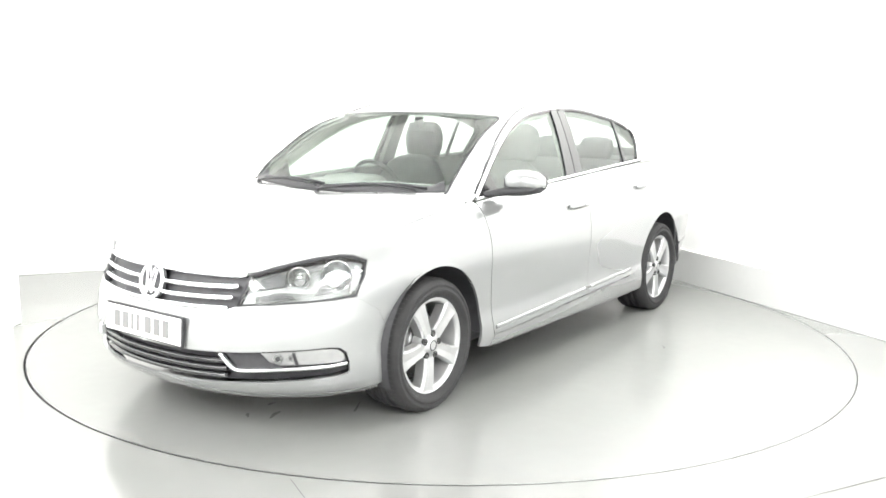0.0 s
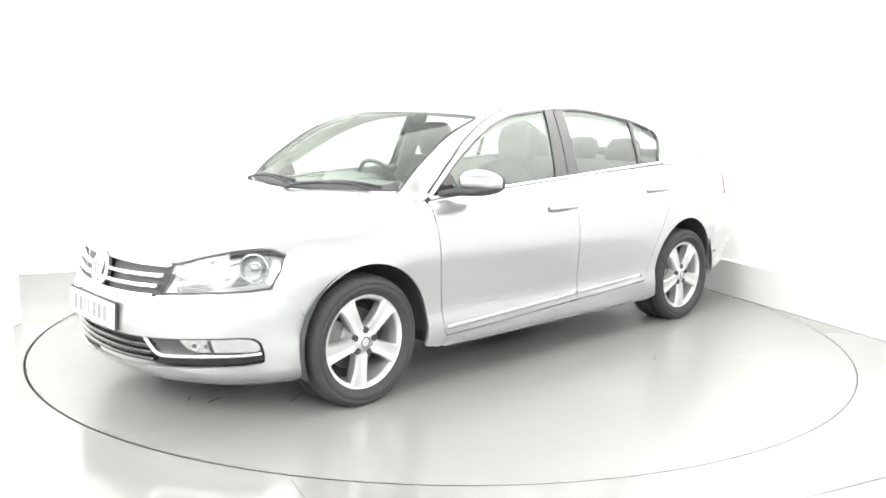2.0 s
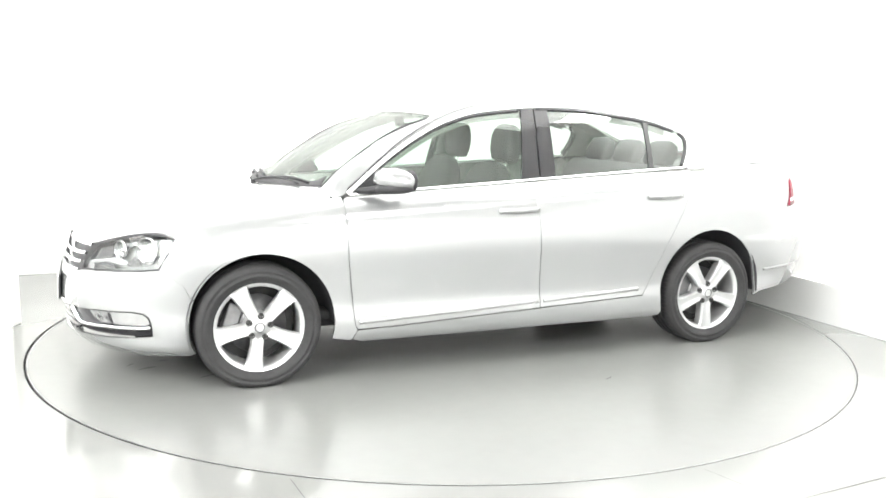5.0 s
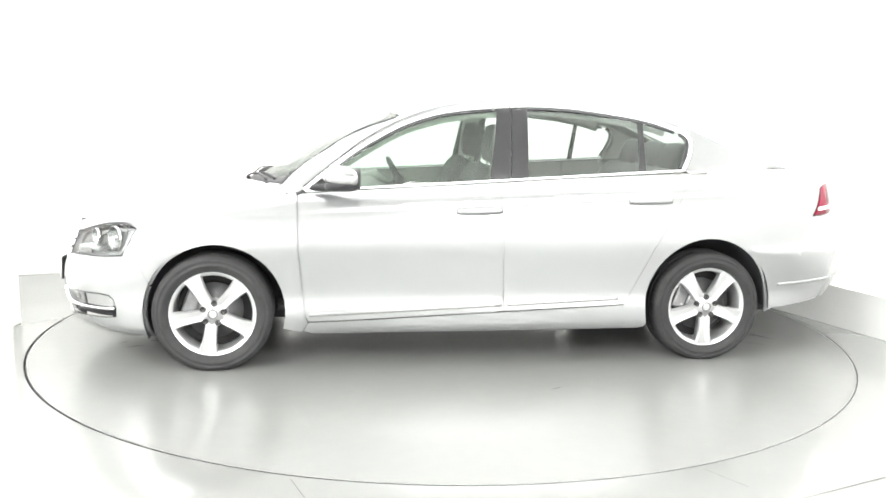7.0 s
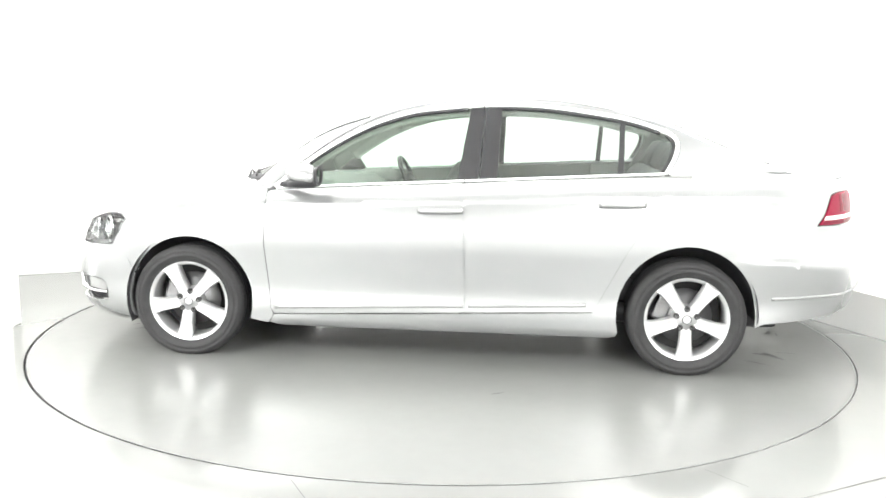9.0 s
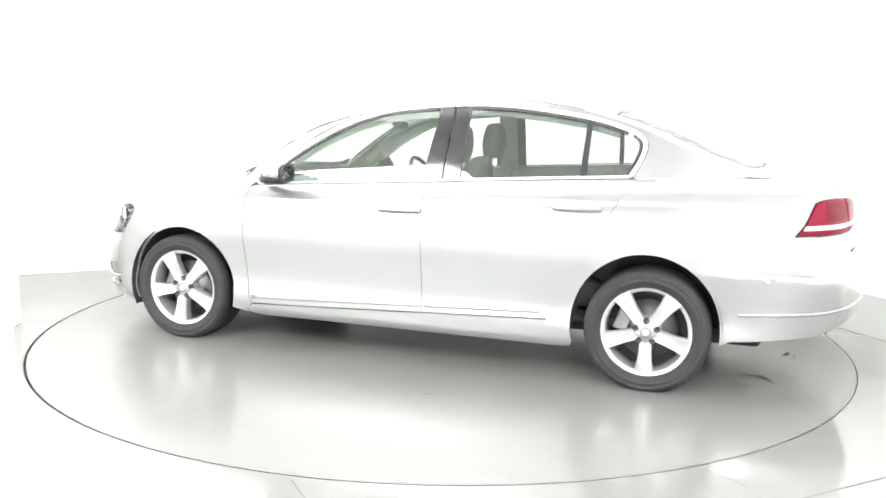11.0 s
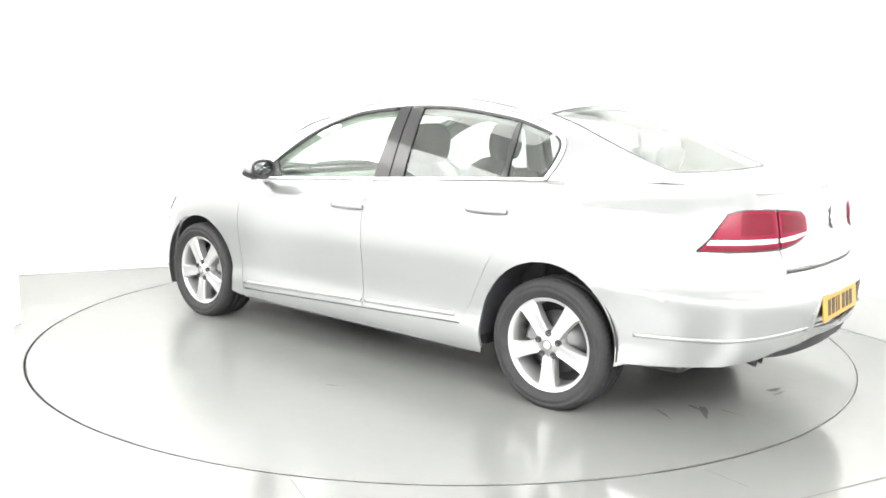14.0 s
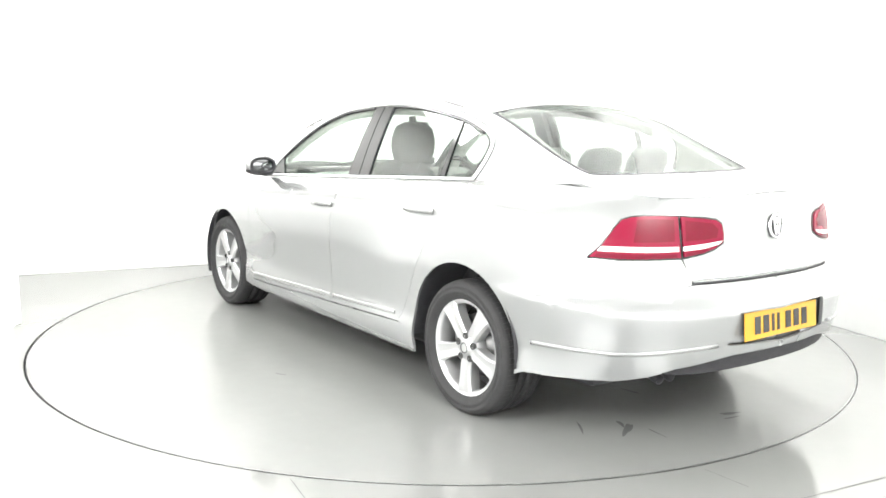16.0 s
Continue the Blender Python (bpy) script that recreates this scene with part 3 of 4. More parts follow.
def door_details(door, front, mirror):
    kw = dict(mirror=mirror)
    if front:
        lo = [(x, BELT(x) + .003) for x in np.linspace(1.235, 2.2, 14)]
        outline = lo + [(2.195, top_at(2.195) - .012)] + [(x, top_at(x) - .014) for x in np.linspace(2.14, 1.19, 26)]
        skin("window_pane", GLASS_FRONT, door, patch(outline, G, .06, 0, .004, -.006, **kw), label="faintly green tinted side glass")
        # black frame strips
        skin("window_frame", GLOSS, door, strip([(x, top_at(x) - .018) for x in np.linspace(2.17, 1.20, 40)], G, .014, .003, .012, mirror),
             patch([(1.245, BELT(1.245)), (1.13, BELT(1.13)), (1.105, top_at(1.1) - .012), (1.185, top_at(1.18) - .012)], G, .05, .002, .014, .002, **kw),
             patch([(2.235, BELT(2.235) + .002), (2.05, BELT(2.05)), (2.02, BELT(2.05) + .012), (2.085, 1.082)], G, .05, 0, .012, .001, **kw), label="gloss black window frame and pillar cover")
        skin("window_trim", SATIN, door, strip([(x, BELT(x) + .001) for x in np.linspace(2.24, 1.205, 30)], G, .014, .009, .006, mirror),
             strip([(x, top_at(x) + .0) for x in np.linspace(2.25, 1.115, 60)], G, .021, .008, .006, mirror), label="bright satin metal window surround")
        hx, hz = 1.32, .848
    else:
        outline = [(x, BELT(x) + .003) for x in np.linspace(.38, 1.03, 10)] + [(x, top_at(x) - .014) for x in np.linspace(1.015, .355, 20)]
        skin("window_pane", GLASS, door, patch(outline, G, .06, 0, .004, -.006, **kw), label="faintly green tinted side glass")
        q = [(x, BELT(x) + .003) for x in (.355, .25, .15)] + [(a + .012, b) for a, b in WIN_END[::-1][2:-2]] + [(x, top_at(x) - .016) for x in np.linspace(.15, .34, 6)]
        skin("quarter_light", GLASS, door, patch(q, G, .05, 0, .004, -.006, **kw), label="small fixed rear quarter glass")
        skin("window_frame", GLOSS, door, strip([(x, top_at(x) - .018) for x in np.linspace(1.09, .16, 40)] , G, .014, .003, .012, mirror),
             patch([(1.125, BELT(1.125)), (1.025, BELT(1.025)), (1.01, top_at(1.0) - .012), (1.10, top_at(1.1) - .012)], G, .05, .002, .014, .002, **kw),
             patch([(.385, BELT(.385)), (.352, BELT(.352)), (.345, top_at(.35) - .012), (.372, top_at(.37) - .012)], G, .04, 0, .012, .001, **kw),
             strip([(a + .020, b) for a, b in WIN_END[2:-1]], G, .022, .002, .012, mirror), label="gloss black window frame and pillar cover")
        skin("window_trim", SATIN, door, strip([(x, BELT(x) + .001) for x in np.linspace(1.20, .135, 30)], G, .014, .009, .006, mirror),
             strip([(x, top_at(x) + .0) for x in np.linspace(1.11, .15, 50)] + [(a + .001, b) for a, b in WIN_END], G, .020, .008, .006, mirror), label="bright satin metal window surround")
        hx, hz = .365, .905
    # pull handle standing off a shallow cup
    n = 14
    pts = []
    for i in range(n):
        u = i / (n - 1)
        x = hx + .12 - .24 * u
        lift = .024 * math.sin(math.pi * min(1, max(0, .06 + .88 * u))) ** .5
        a = A(sx(x), hz + .005 * u)
        pts.append((a[0], a[1] + lift * .9, a[2]))
    v, f, s = sweep(pts, .011, 10, 1.35)
    v = [Vector((q[0], -q[1] if mirror else q[1], q[2])) for q in v]
    from_lists("door_handle", v, [q[::-1] for q in f] if mirror else f, PAINT, door, "body-coloured pull handle with dark shadowed cup", True)
    cup = [(sx(hx) + .05 * math.cos(t), hz - .004 + .024 * math.sin(t)) for t in np.linspace(0, 2 * math.pi, 20, endpoint=False)]
    skin("handle_cup", PAINT, door, patch(cup, A, .02, 0, .004, .0015, **kw))
    # two raised mouldings low on the door
    x0, x1 = (2.235, 1.19) if front else (1.17, .515)
    low = lambda x: .262 + (2.24 - x) * .041
    skin("door_moulding", PAINT, door, strip([(sx(x), low(x) + .038) for x in np.linspace(x0 - .01, x1 + (.0 if front else .02), 24)], A, .02, .008, .004, mirror))


both(outer_panels)


def mirrored_pair(name, mat, poly, surf=A, step=.03, gap=GAP, thick=.014, proud=0.0, parent=None, label=""):
    """One mesh from a half outline that meets itself at the centre line."""
    ob = skin(name, mat, parent or car, patch(poly, surf, step, gap, thick, proud), patch(poly, surf, step, gap, thick, proud, True), label=label)
    bm = bmesh.new()
    bm.from_mesh(ob.data)
    bmesh.ops.remove_doubles(bm, verts=[v for v in bm.verts if abs(v.co.y) < 2e-3], dist=2.5e-3)
    bmesh.ops.delete(bm, geom=[f for f in bm.faces if all(abs(v.co.y) < 3e-3 for v in f.verts)], context='FACES_ONLY')
    bmesh.ops.recalc_face_normals(bm, faces=bm.faces[:])
    bm.to_mesh(ob.data)
    bm.free()
    return ob


bumper_f = mirrored_pair("front_bumper", PAINT, BUMPER_F, gap=0)
bumper_r = mirrored_pair("rear_bumper", PAINT, BUMPER_R, gap=0)

# bonnet, roof, screens, boot
BON_EDGE = top_curve(0, sx(2.345), 64, .001)
BON_REAR = [(2.375, .68), (2.44, .585), (2.53, .40), (2.585, .2), (2.60, 0)]
half = BON_EDGE + [(2.335, .74)] + BON_REAR
skin("bonnet", PAINT, car, patch(half + [(x, -y) for x, y in half[-2:0:-1]], T, .04, 0, .015))
WS_BASE = [(2.57, 0), (2.555, .2), (2.51, .40), (2.44, .56), (2.36, .655)]


def screen_edge(x):
    """Half width of the windscreen's glass."""
    return float(edge(x)[1]) - (.055 + .05 * float(smoothstep(1.76, 2.3, x)))


WS_SIDE = [(x, screen_edge(x)) for x in np.linspace(2.28, 1.76, 12)]
WS_TOP = [(1.735, .53), (1.755, .35), (1.765, 0)]
half = WS_BASE + WS_SIDE + WS_TOP
skin("windscreen", GLASS_SCREEN, car, patch(half + [(x, -y) for x, y in half[-2:0:-1]], T, .05, 0, .005), label="raked clear windscreen")


def pillar(mirror):
    p = [(2.40, .665)] + [(x, screen_edge(x) + .002) for x in np.linspace(2.33, 1.72, 18)] + [(x, float(edge(x)[1])) for x in np.linspace(1.72, 2.33, 18)]
    skin("windscreen_pillar", PAINT, car, patch(p, T, .03, 0, .02, mirror=mirror))
    skin("screen_seal", BLACK, car, strip([(x, screen_edge(x) + .004) for x in np.linspace(2.385, 1.75, 38)], T, .010, .003, .012, mirror))
    skin("roof_seam", BLACK, car, strip([(x, float(edge(x)[1]) - .006) for x in np.linspace(2.25, .40, 80)], T, .010, .004, .01, mirror))


both(pillar)
half = [(1.758, 0), (1.748, .35), (1.728, .535), (1.715, float(edge(1.715)[1]))] + [(x, float(edge(x)[1])) for x in np.linspace(1.6, .25, 20)] + [(.25, .56), (.235, .4), (.225, 0)]
skin("roof", PAINT, car, patch(half + [(x, -y) for x, y in half[-2:0:-1]], T, .045, 0, .02))
RW = [(.215, 0), (.222, .35), (.232, .53)] + [(x, y) for x, y in ((.1, .545), (-.1, .56), (-.3, .565), (-.405, .555), (-.45, .52), (-.50, .3), (-.52, 0))]
skin("rear_screen", GLASS_SCREEN, car, patch(RW + [(x, -y) for x, y in RW[-2:0:-1]], T, .05, .004, .005), label="sloping tinted rear screen")


def rear_pillar(mirror):
    p = [(.25, .545), (.1, .553), (-.1, .568), (-.3, .573), (-.41, .563), (-.455, .53), (-.53, .53)] + [(x, float(edge(x)[1])) for x in np.linspace(-.53, .25, 16)]
    skin("rear_pillar", PAINT, car, patch(p, T, .03, 0, .02, mirror=mirror))
    c = [(.23, .535), (.1, .549), (-.1, .564), (-.3, .569), (-.407, .559), (-.452, .522), (-.505, .3), (-.524, .0)]
    skin("rear_screen_seal", BLACK, car, strip(smooth_curve(c, 60), T, .016, .002, .01, mirror))



def roof_rail(mirror):
    xs = np.linspace(2.25, .125, 50)
    poly = [(x, top_at(x) + .0095) for x in xs] + [(x, float(ZRAIL(x)) + .001) for x in xs[::-1]]
    skin("roof_rail", PAINT, car, patch(poly, G, .03, 0, .012, 0, mirror))
    c = [(x, top_at(x) + .0125) for x in np.linspace(2.25, .15, 70)] + [(a - .0105, z) for a, z in WIN_END]
    skin("door_seal", BLACK, car, strip(c, G, .006, .0035, .006, mirror))
    inner = [(x, top_at(x) - .004) for x in np.linspace(2.1, .2, 40)]
    skin("rail_trim", HEADLINER_EDGE, car, strip(inner, G, .075, -.035, .012, mirror), label="grey inner roof rail trim")
    skin("rear_pillar_trim", HEADLINER_EDGE, car, patch([(a - .004, z) for a, z in WIN_END] + [(-.1, 1.07), (-.4, 1.085)] + [(x, float(ZRAIL(x)) - .02) for x in np.linspace(-.4, .15, 8)], G, .06, 0, .01, -.022, mirror), label="grey inner rear pillar trim")
    skin("screen_pillar_trim", HEADLINER_EDGE, car, strip([(x, float(edge(x)[1]) - .02) for x in np.linspace(2.25, 1.70, 20)], T, .06, -.03, .01, mirror), label="grey inner windscreen pillar trim")
    skin("rear_screen_trim", HEADLINER_EDGE, car, strip([(x, float(edge(x)[1]) - .09) for x in np.linspace(.2, -.42, 20)], T, .17, -.03, .01, mirror))


both(rear_pillar)
both(roof_rail)
half = [(-.525, 0), (-.51, .3), (-.46, .53)] + top_curve(sx(-.53), S_END, 40, .001)
BOOT_FACE = [(S_END, .724), (sr(.2), .724), (sr(.485), .724), (sr(.507), .738), (sr(.535), .80), (sr(.545), .818), (sr(.452), .832), (sr(.388), .848), (sr(.335), .873), (sr(.330), .91), (sr(.34), .955), (sr(.372), .974), (sr(.45), .983), (sr(.64), .991), (sr(.64), 1.045), (sr(.3), 1.06), (S_END, 1.062)]
boot = skin("boot_lid", PAINT, car, patch(half + [(x, -y) for x, y in half[-2:0:-1]], T, .04, .001, .015))
mirrored_pair("boot_panel", PAINT, BOOT_FACE, gap=0, parent=boot)


def headlight(mirror):
    kw = dict(mirror=mirror)
    lamp = skin("headlight", HEADBOWL, car, patch(HL, A, .03, .004, .01, -.045, **kw), label="clear angular headlight with chrome reflectors")
    skin("lens", LENS, lamp, patch(HL, A, .03, .004, .003, -.001, **kw))
    skin("lens_rim", BLACK, lamp, strip(HL + HL[:1], A, .009, .002, .02, mirror))
    s0, s1 = sf(.475), sx(3.15)

    def at(u, v):
        """A place in the lamp: u along it from the grille, v from its lower to its upper edge."""
        lo = np.interp(u, (0, .25, .6, 1), (.578, .588, .598, .615))
        hi = np.interp(u, (0, .1, .35, .7, 1), (.64, .695, .728, .760, .752))
        return s0 + (s1 - s0) * u, lo + (hi - lo) * v

    def panel(name, mat, uv, depth, label=""):
        skin(name, mat, lamp, patch([at(*q) for q in uv], A, .03, 0, .008, depth, **kw), label=label)

    for (u, v0, r) in ((.47, .60, .046), (.79, .55, .062)):
        c, z = at(u, v0)
        v, f = [], []
        o = A(c, z, -.026)
        ax = Vector((A(c, z, .03) - A(c, z, 0)) / .03).normalized()
        ax = (ax + Vector((.5, 0, 0))).normalized()
        a = ax.cross(Vector((0, 0, 1))).normalized()
        b = a.cross(ax)
        n = 28
        for rr, dd in ((1.05, .006), (1.05, .016), (1.0, .018), (.96, .016), (.9, .002), (.72, -.010), (.5, -.018), (.3, -.022), (.28, .002), (.2, .008), (.0, .009)):
            for k in range(n):
                w = 2 * math.pi * k / n
                q = Vector(o) + a * math.cos(w) * r * rr + b * math.sin(w) * r * rr + ax * dd
                v.append((q.x, -q.y if mirror else q.y, q.z))
        for j in range(10):
            for k in range(n):
                f.append((j * n + k, j * n + (k + 1) % n, (j + 1) * n + (k + 1) % n, (j + 1) * n + k))
        from_lists("reflector", v, f, REFLECTOR, lamp, "chrome reflector bowl", True)
    panel("inner_bezel", BEZEL, [(.10, .46), (.34, .50), (.36, .95), (.14, .90)], -.030, "grey inner bezel")
    panel("light_bar", FOGLENS, [(.03, .28), (.30, .30), (.46, .20), (.56, .16), (.60, .24), (.50, .36), (.40, .44), (.08, .44)], -.016, "clear lower light bar")
    panel("indicator", FOGLENS, [(.0, .03), (.12, .03), (.10, .24), (.02, .24)], -.018)
    panel("lower_bezel", BEZEL, [(.14, .05), (.44, .05), (.40, .18), (.30, .26), (.14, .25)], -.020)
    panel("lower_bezel", BEZEL, [(.58, .10), (.74, .12), (.70, .30), (.66, .42), (.62, .30)], -.012)
    panel("side_reflector", FOGLENS, [(.88, .08), (.97, .10), (1.0, .80), (.95, .92), (.92, .55)], -.022)
    panel("light_bar", FOGLENS, [(.50, .86), (.72, .93), (.90, .96), (.90, .88), (.72, .84), (.50, .77)], -.03)


both(headlight)


def tail_lamp(mirror):
    kw = dict(mirror=mirror)
    for nm, poly in (("tail_lamp", TAILOUT), ("boot_lamp", TAILIN)):
        lamp = skin(nm, RED, car, patch(poly, A, .02, .004, .02, .008, **kw), label="red tail lamp with a white strip")
        skin("lamp_rim", GLOSS, lamp, strip(poly + poly[:1], A, .007, .002, .01, mirror))
        if nm == "tail_lamp":
            w = [(sx(-.708), .842), (sx(-.80), .844), (sr(.66), .846), (sr(.568), .850), (sr(.568), .868), (sr(.66), .866), (sx(-.80), .864), (sx(-.722), .862)]
        else:
            w = [(sr(.546), .851), (sr(.45), .858), (sr(.37), .872), (sr(.348), .885), (sr(.40), .880), (sr(.546), .868)]
        if nm == "tail_lamp":
            d = [(sx(-.845), .882), (sr(.66), .884), (sr(.585), .888), (sr(.585), .970), (sr(.66), .972), (sx(-.855), .968)]
        else:
            d = [(sr(.535), .888), (sr(.45), .892), (sr(.38), .898), (sr(.37), .93), (sr(.40), .955), (sr(.535), .968)]
        skin("lamp_segment", DARKRED, lamp, patch(d, A, .02, 0, .006, .0095, **kw), label="darker red lamp segment")
        lower = [(sx(-.70), .822), (sx(-.80), .821), (sr(.66), .824), (sr(.575), .828), (sr(.575), .840), (sr(.66), .838), (sx(-.80), .836), (sx(-.71), .834)] if nm == "tail_lamp" else [(sr(.535), .831), (sr(.46), .841), (sr(.41), .853), (sr(.45), .852), (sr(.535), .844)]
        skin("lamp_segment", DARKRED, lamp, patch(lower, A, .02, 0, .006, .0092, **kw), label="darker red lamp segment")
        skin("reverse_lamp", PLATEWHITE, lamp, patch(w, A, .02, 0, .008, .0105, **kw))


both(tail_lamp)

# grille
GRILLE = [(0, .545), (sf(.25), .546), (sf(.40), .551), (sf(.463), .57), (sf(.483), .635), (sf(.505), .695), (sf(.3), .699), (0, .70)]
grille = mirrored_pair("grille", BLACK, GRILLE, step=.04, gap=0, thick=.01, proud=-.03, label="black grille with chrome slats")
for z0, z1, ys in ((.553, .560, .425), (.594, .603, .44), (.639, .648, .462), (.691, .693, .49)):
    c = [(s, z0 + (z1 - z0) * (s / sf(ys)) ** 2) for s in np.linspace(0, sf(ys), 26)]
    skin("grille_slat", CHROME, grille, strip(c, A, .0155, .007, .03, False), strip(c, A, .0155, .007, .03, True), label="chrome slat")
INTAKE = [(0, .380), (sf(.3), .382), (sf(.45), .388), (sf(.62), .40), (sx(3.30), .405), (sx(3.25), .398), (sx(3.225), .375), (sx(3.215), .33), (sx(3.215), .28), (sx(3.3), .264), (sf(.6), .25), (sf(.3), .231), (0, .227)]
intake = mirrored_pair("lower_intake", BLACK, INTAKE, step=.04, gap=0, thick=.01, proud=-.045, label="black lower air intake with slats")
for z0 in (.262, .295, .328):
    c = [(s, z0 + .006 * (s / sf(.4)) ** 2) for s in np.linspace(0, sf(.42), 24)]
    skin("intake_slat", GLOSS, intake, strip(c, A, .012, -.012, .03, False), strip(c, A, .012, -.012, .03, True))


def fog(mirror):
    kw = dict(mirror=mirror)
    surround = skin("fog_lamp", BLACK, car, patch([(sf(.41), .384), (sf(.62), .393), (sx(3.30), .398), (sx(3.262), .392), (sx(3.236), .372), (sx(3.226), .33), (sx(3.235), .322), (sf(.62), .312), (sf(.47), .306)], A, .03, 0, .02, -.02, **kw), label="fog lamp in a black surround with chrome strip")
    lens = [(sf(.555), .384), (sx(3.32), .394), (sx(3.27), .388), (sx(3.245), .370), (sx(3.237), .345), (sx(3.25), .333), (sf(.62), .330), (sf(.585), .345)]
    skin("fog_lens", FOGLENS, surround, patch(lens, A, .03, 0, .012, -.008, **kw), label="clear fog lamp glass")
    for cs, r, mat in ((sf(.612), .021, REFLECTOR), (sf(.650), .012, LAMPBOWL)):
        for k, m in ((1.0, mat), (.5, BEZEL)):
            ring = [(cs + r * k * math.cos(w), .3595 + r * k * math.sin(w)) for w in np.linspace(0, 2 * math.pi, 18, endpoint=False)]
            skin("fog_bowl" if k == 1.0 else "fog_bulb", m, surround, patch(ring, A, .012, 0, .006, -.0055 + .0015 * (1 - k), **kw))
    b = [(sf(.655), .386), (sf(.665), .386), (sf(.675), .333), (sf(.665), .333)]
    skin("lens_divider", BLACK, surround, patch(b, A, .03, 0, .01, -.004, **kw))
    c = smooth_curve([(sf(.402), .374), (sf(.425), .340), (sf(.452), .313), (sf(.49), .305), (sf(.62), .313), (sx(3.3), .320), (sx(3.232), .325)], 50)
    skin("chrome_strip", CHROME, surround, strip(c, A, .012, .004, .02, mirror))


both(fog)

# ---------------------------------------------------------------- wheels


def lathe(profile, n=48, close=False):
    """Spin (r, y) points round the y axis."""
    v, f = [], []
    for r, y in profile:
        for k in range(n):
            a = 2 * math.pi * k / n
            v.append((r * math.cos(a), y, r * math.sin(a)))
    m = len(profile)
    for j in range(m - 1):
        for k in range(n):
            f.append((j * n + k, (j + 1) * n + k, (j + 1) * n + (k + 1) % n, j * n + (k + 1) % n))
    return v, f, [True] * len(f)


def spin(pieces, a):
    v, f, s = pieces
    c, d = math.cos(a), math.sin(a)
    return [(q[0] * c - q[2] * d, q[1], q[0] * d + q[2] * c) for q in v], f, s


def spoke():
    """One broad flat spoke, pointing along +x; y is out of the wheel."""
    rows = []
    for r, hw, top in ((.035, .028, .030), (.065, .033, .032), (.11, .034, .036), (.16, .039, .038), (.195, .046, .037), (.214, .056, .036), (.228, .070, .037)):
        rows.append([(r, -.03, -hw * .8), (r, top - .012, -hw), (r, top, -hw * .82), (r, top - .004, 0), (r, top, hw * .82), (r, top - .012, hw), (r, -.03, hw * .8)])
    v = [q for row in rows for q in row]
    m = 7
    f = []
    for j in range(len(rows) - 1):
        for k in range(m - 1):
            f.append((j * m + k, j * m + k + 1, (j + 1) * m + k + 1, (j + 1) * m + k)[::-1])
    return v, f, [False] * len(f)


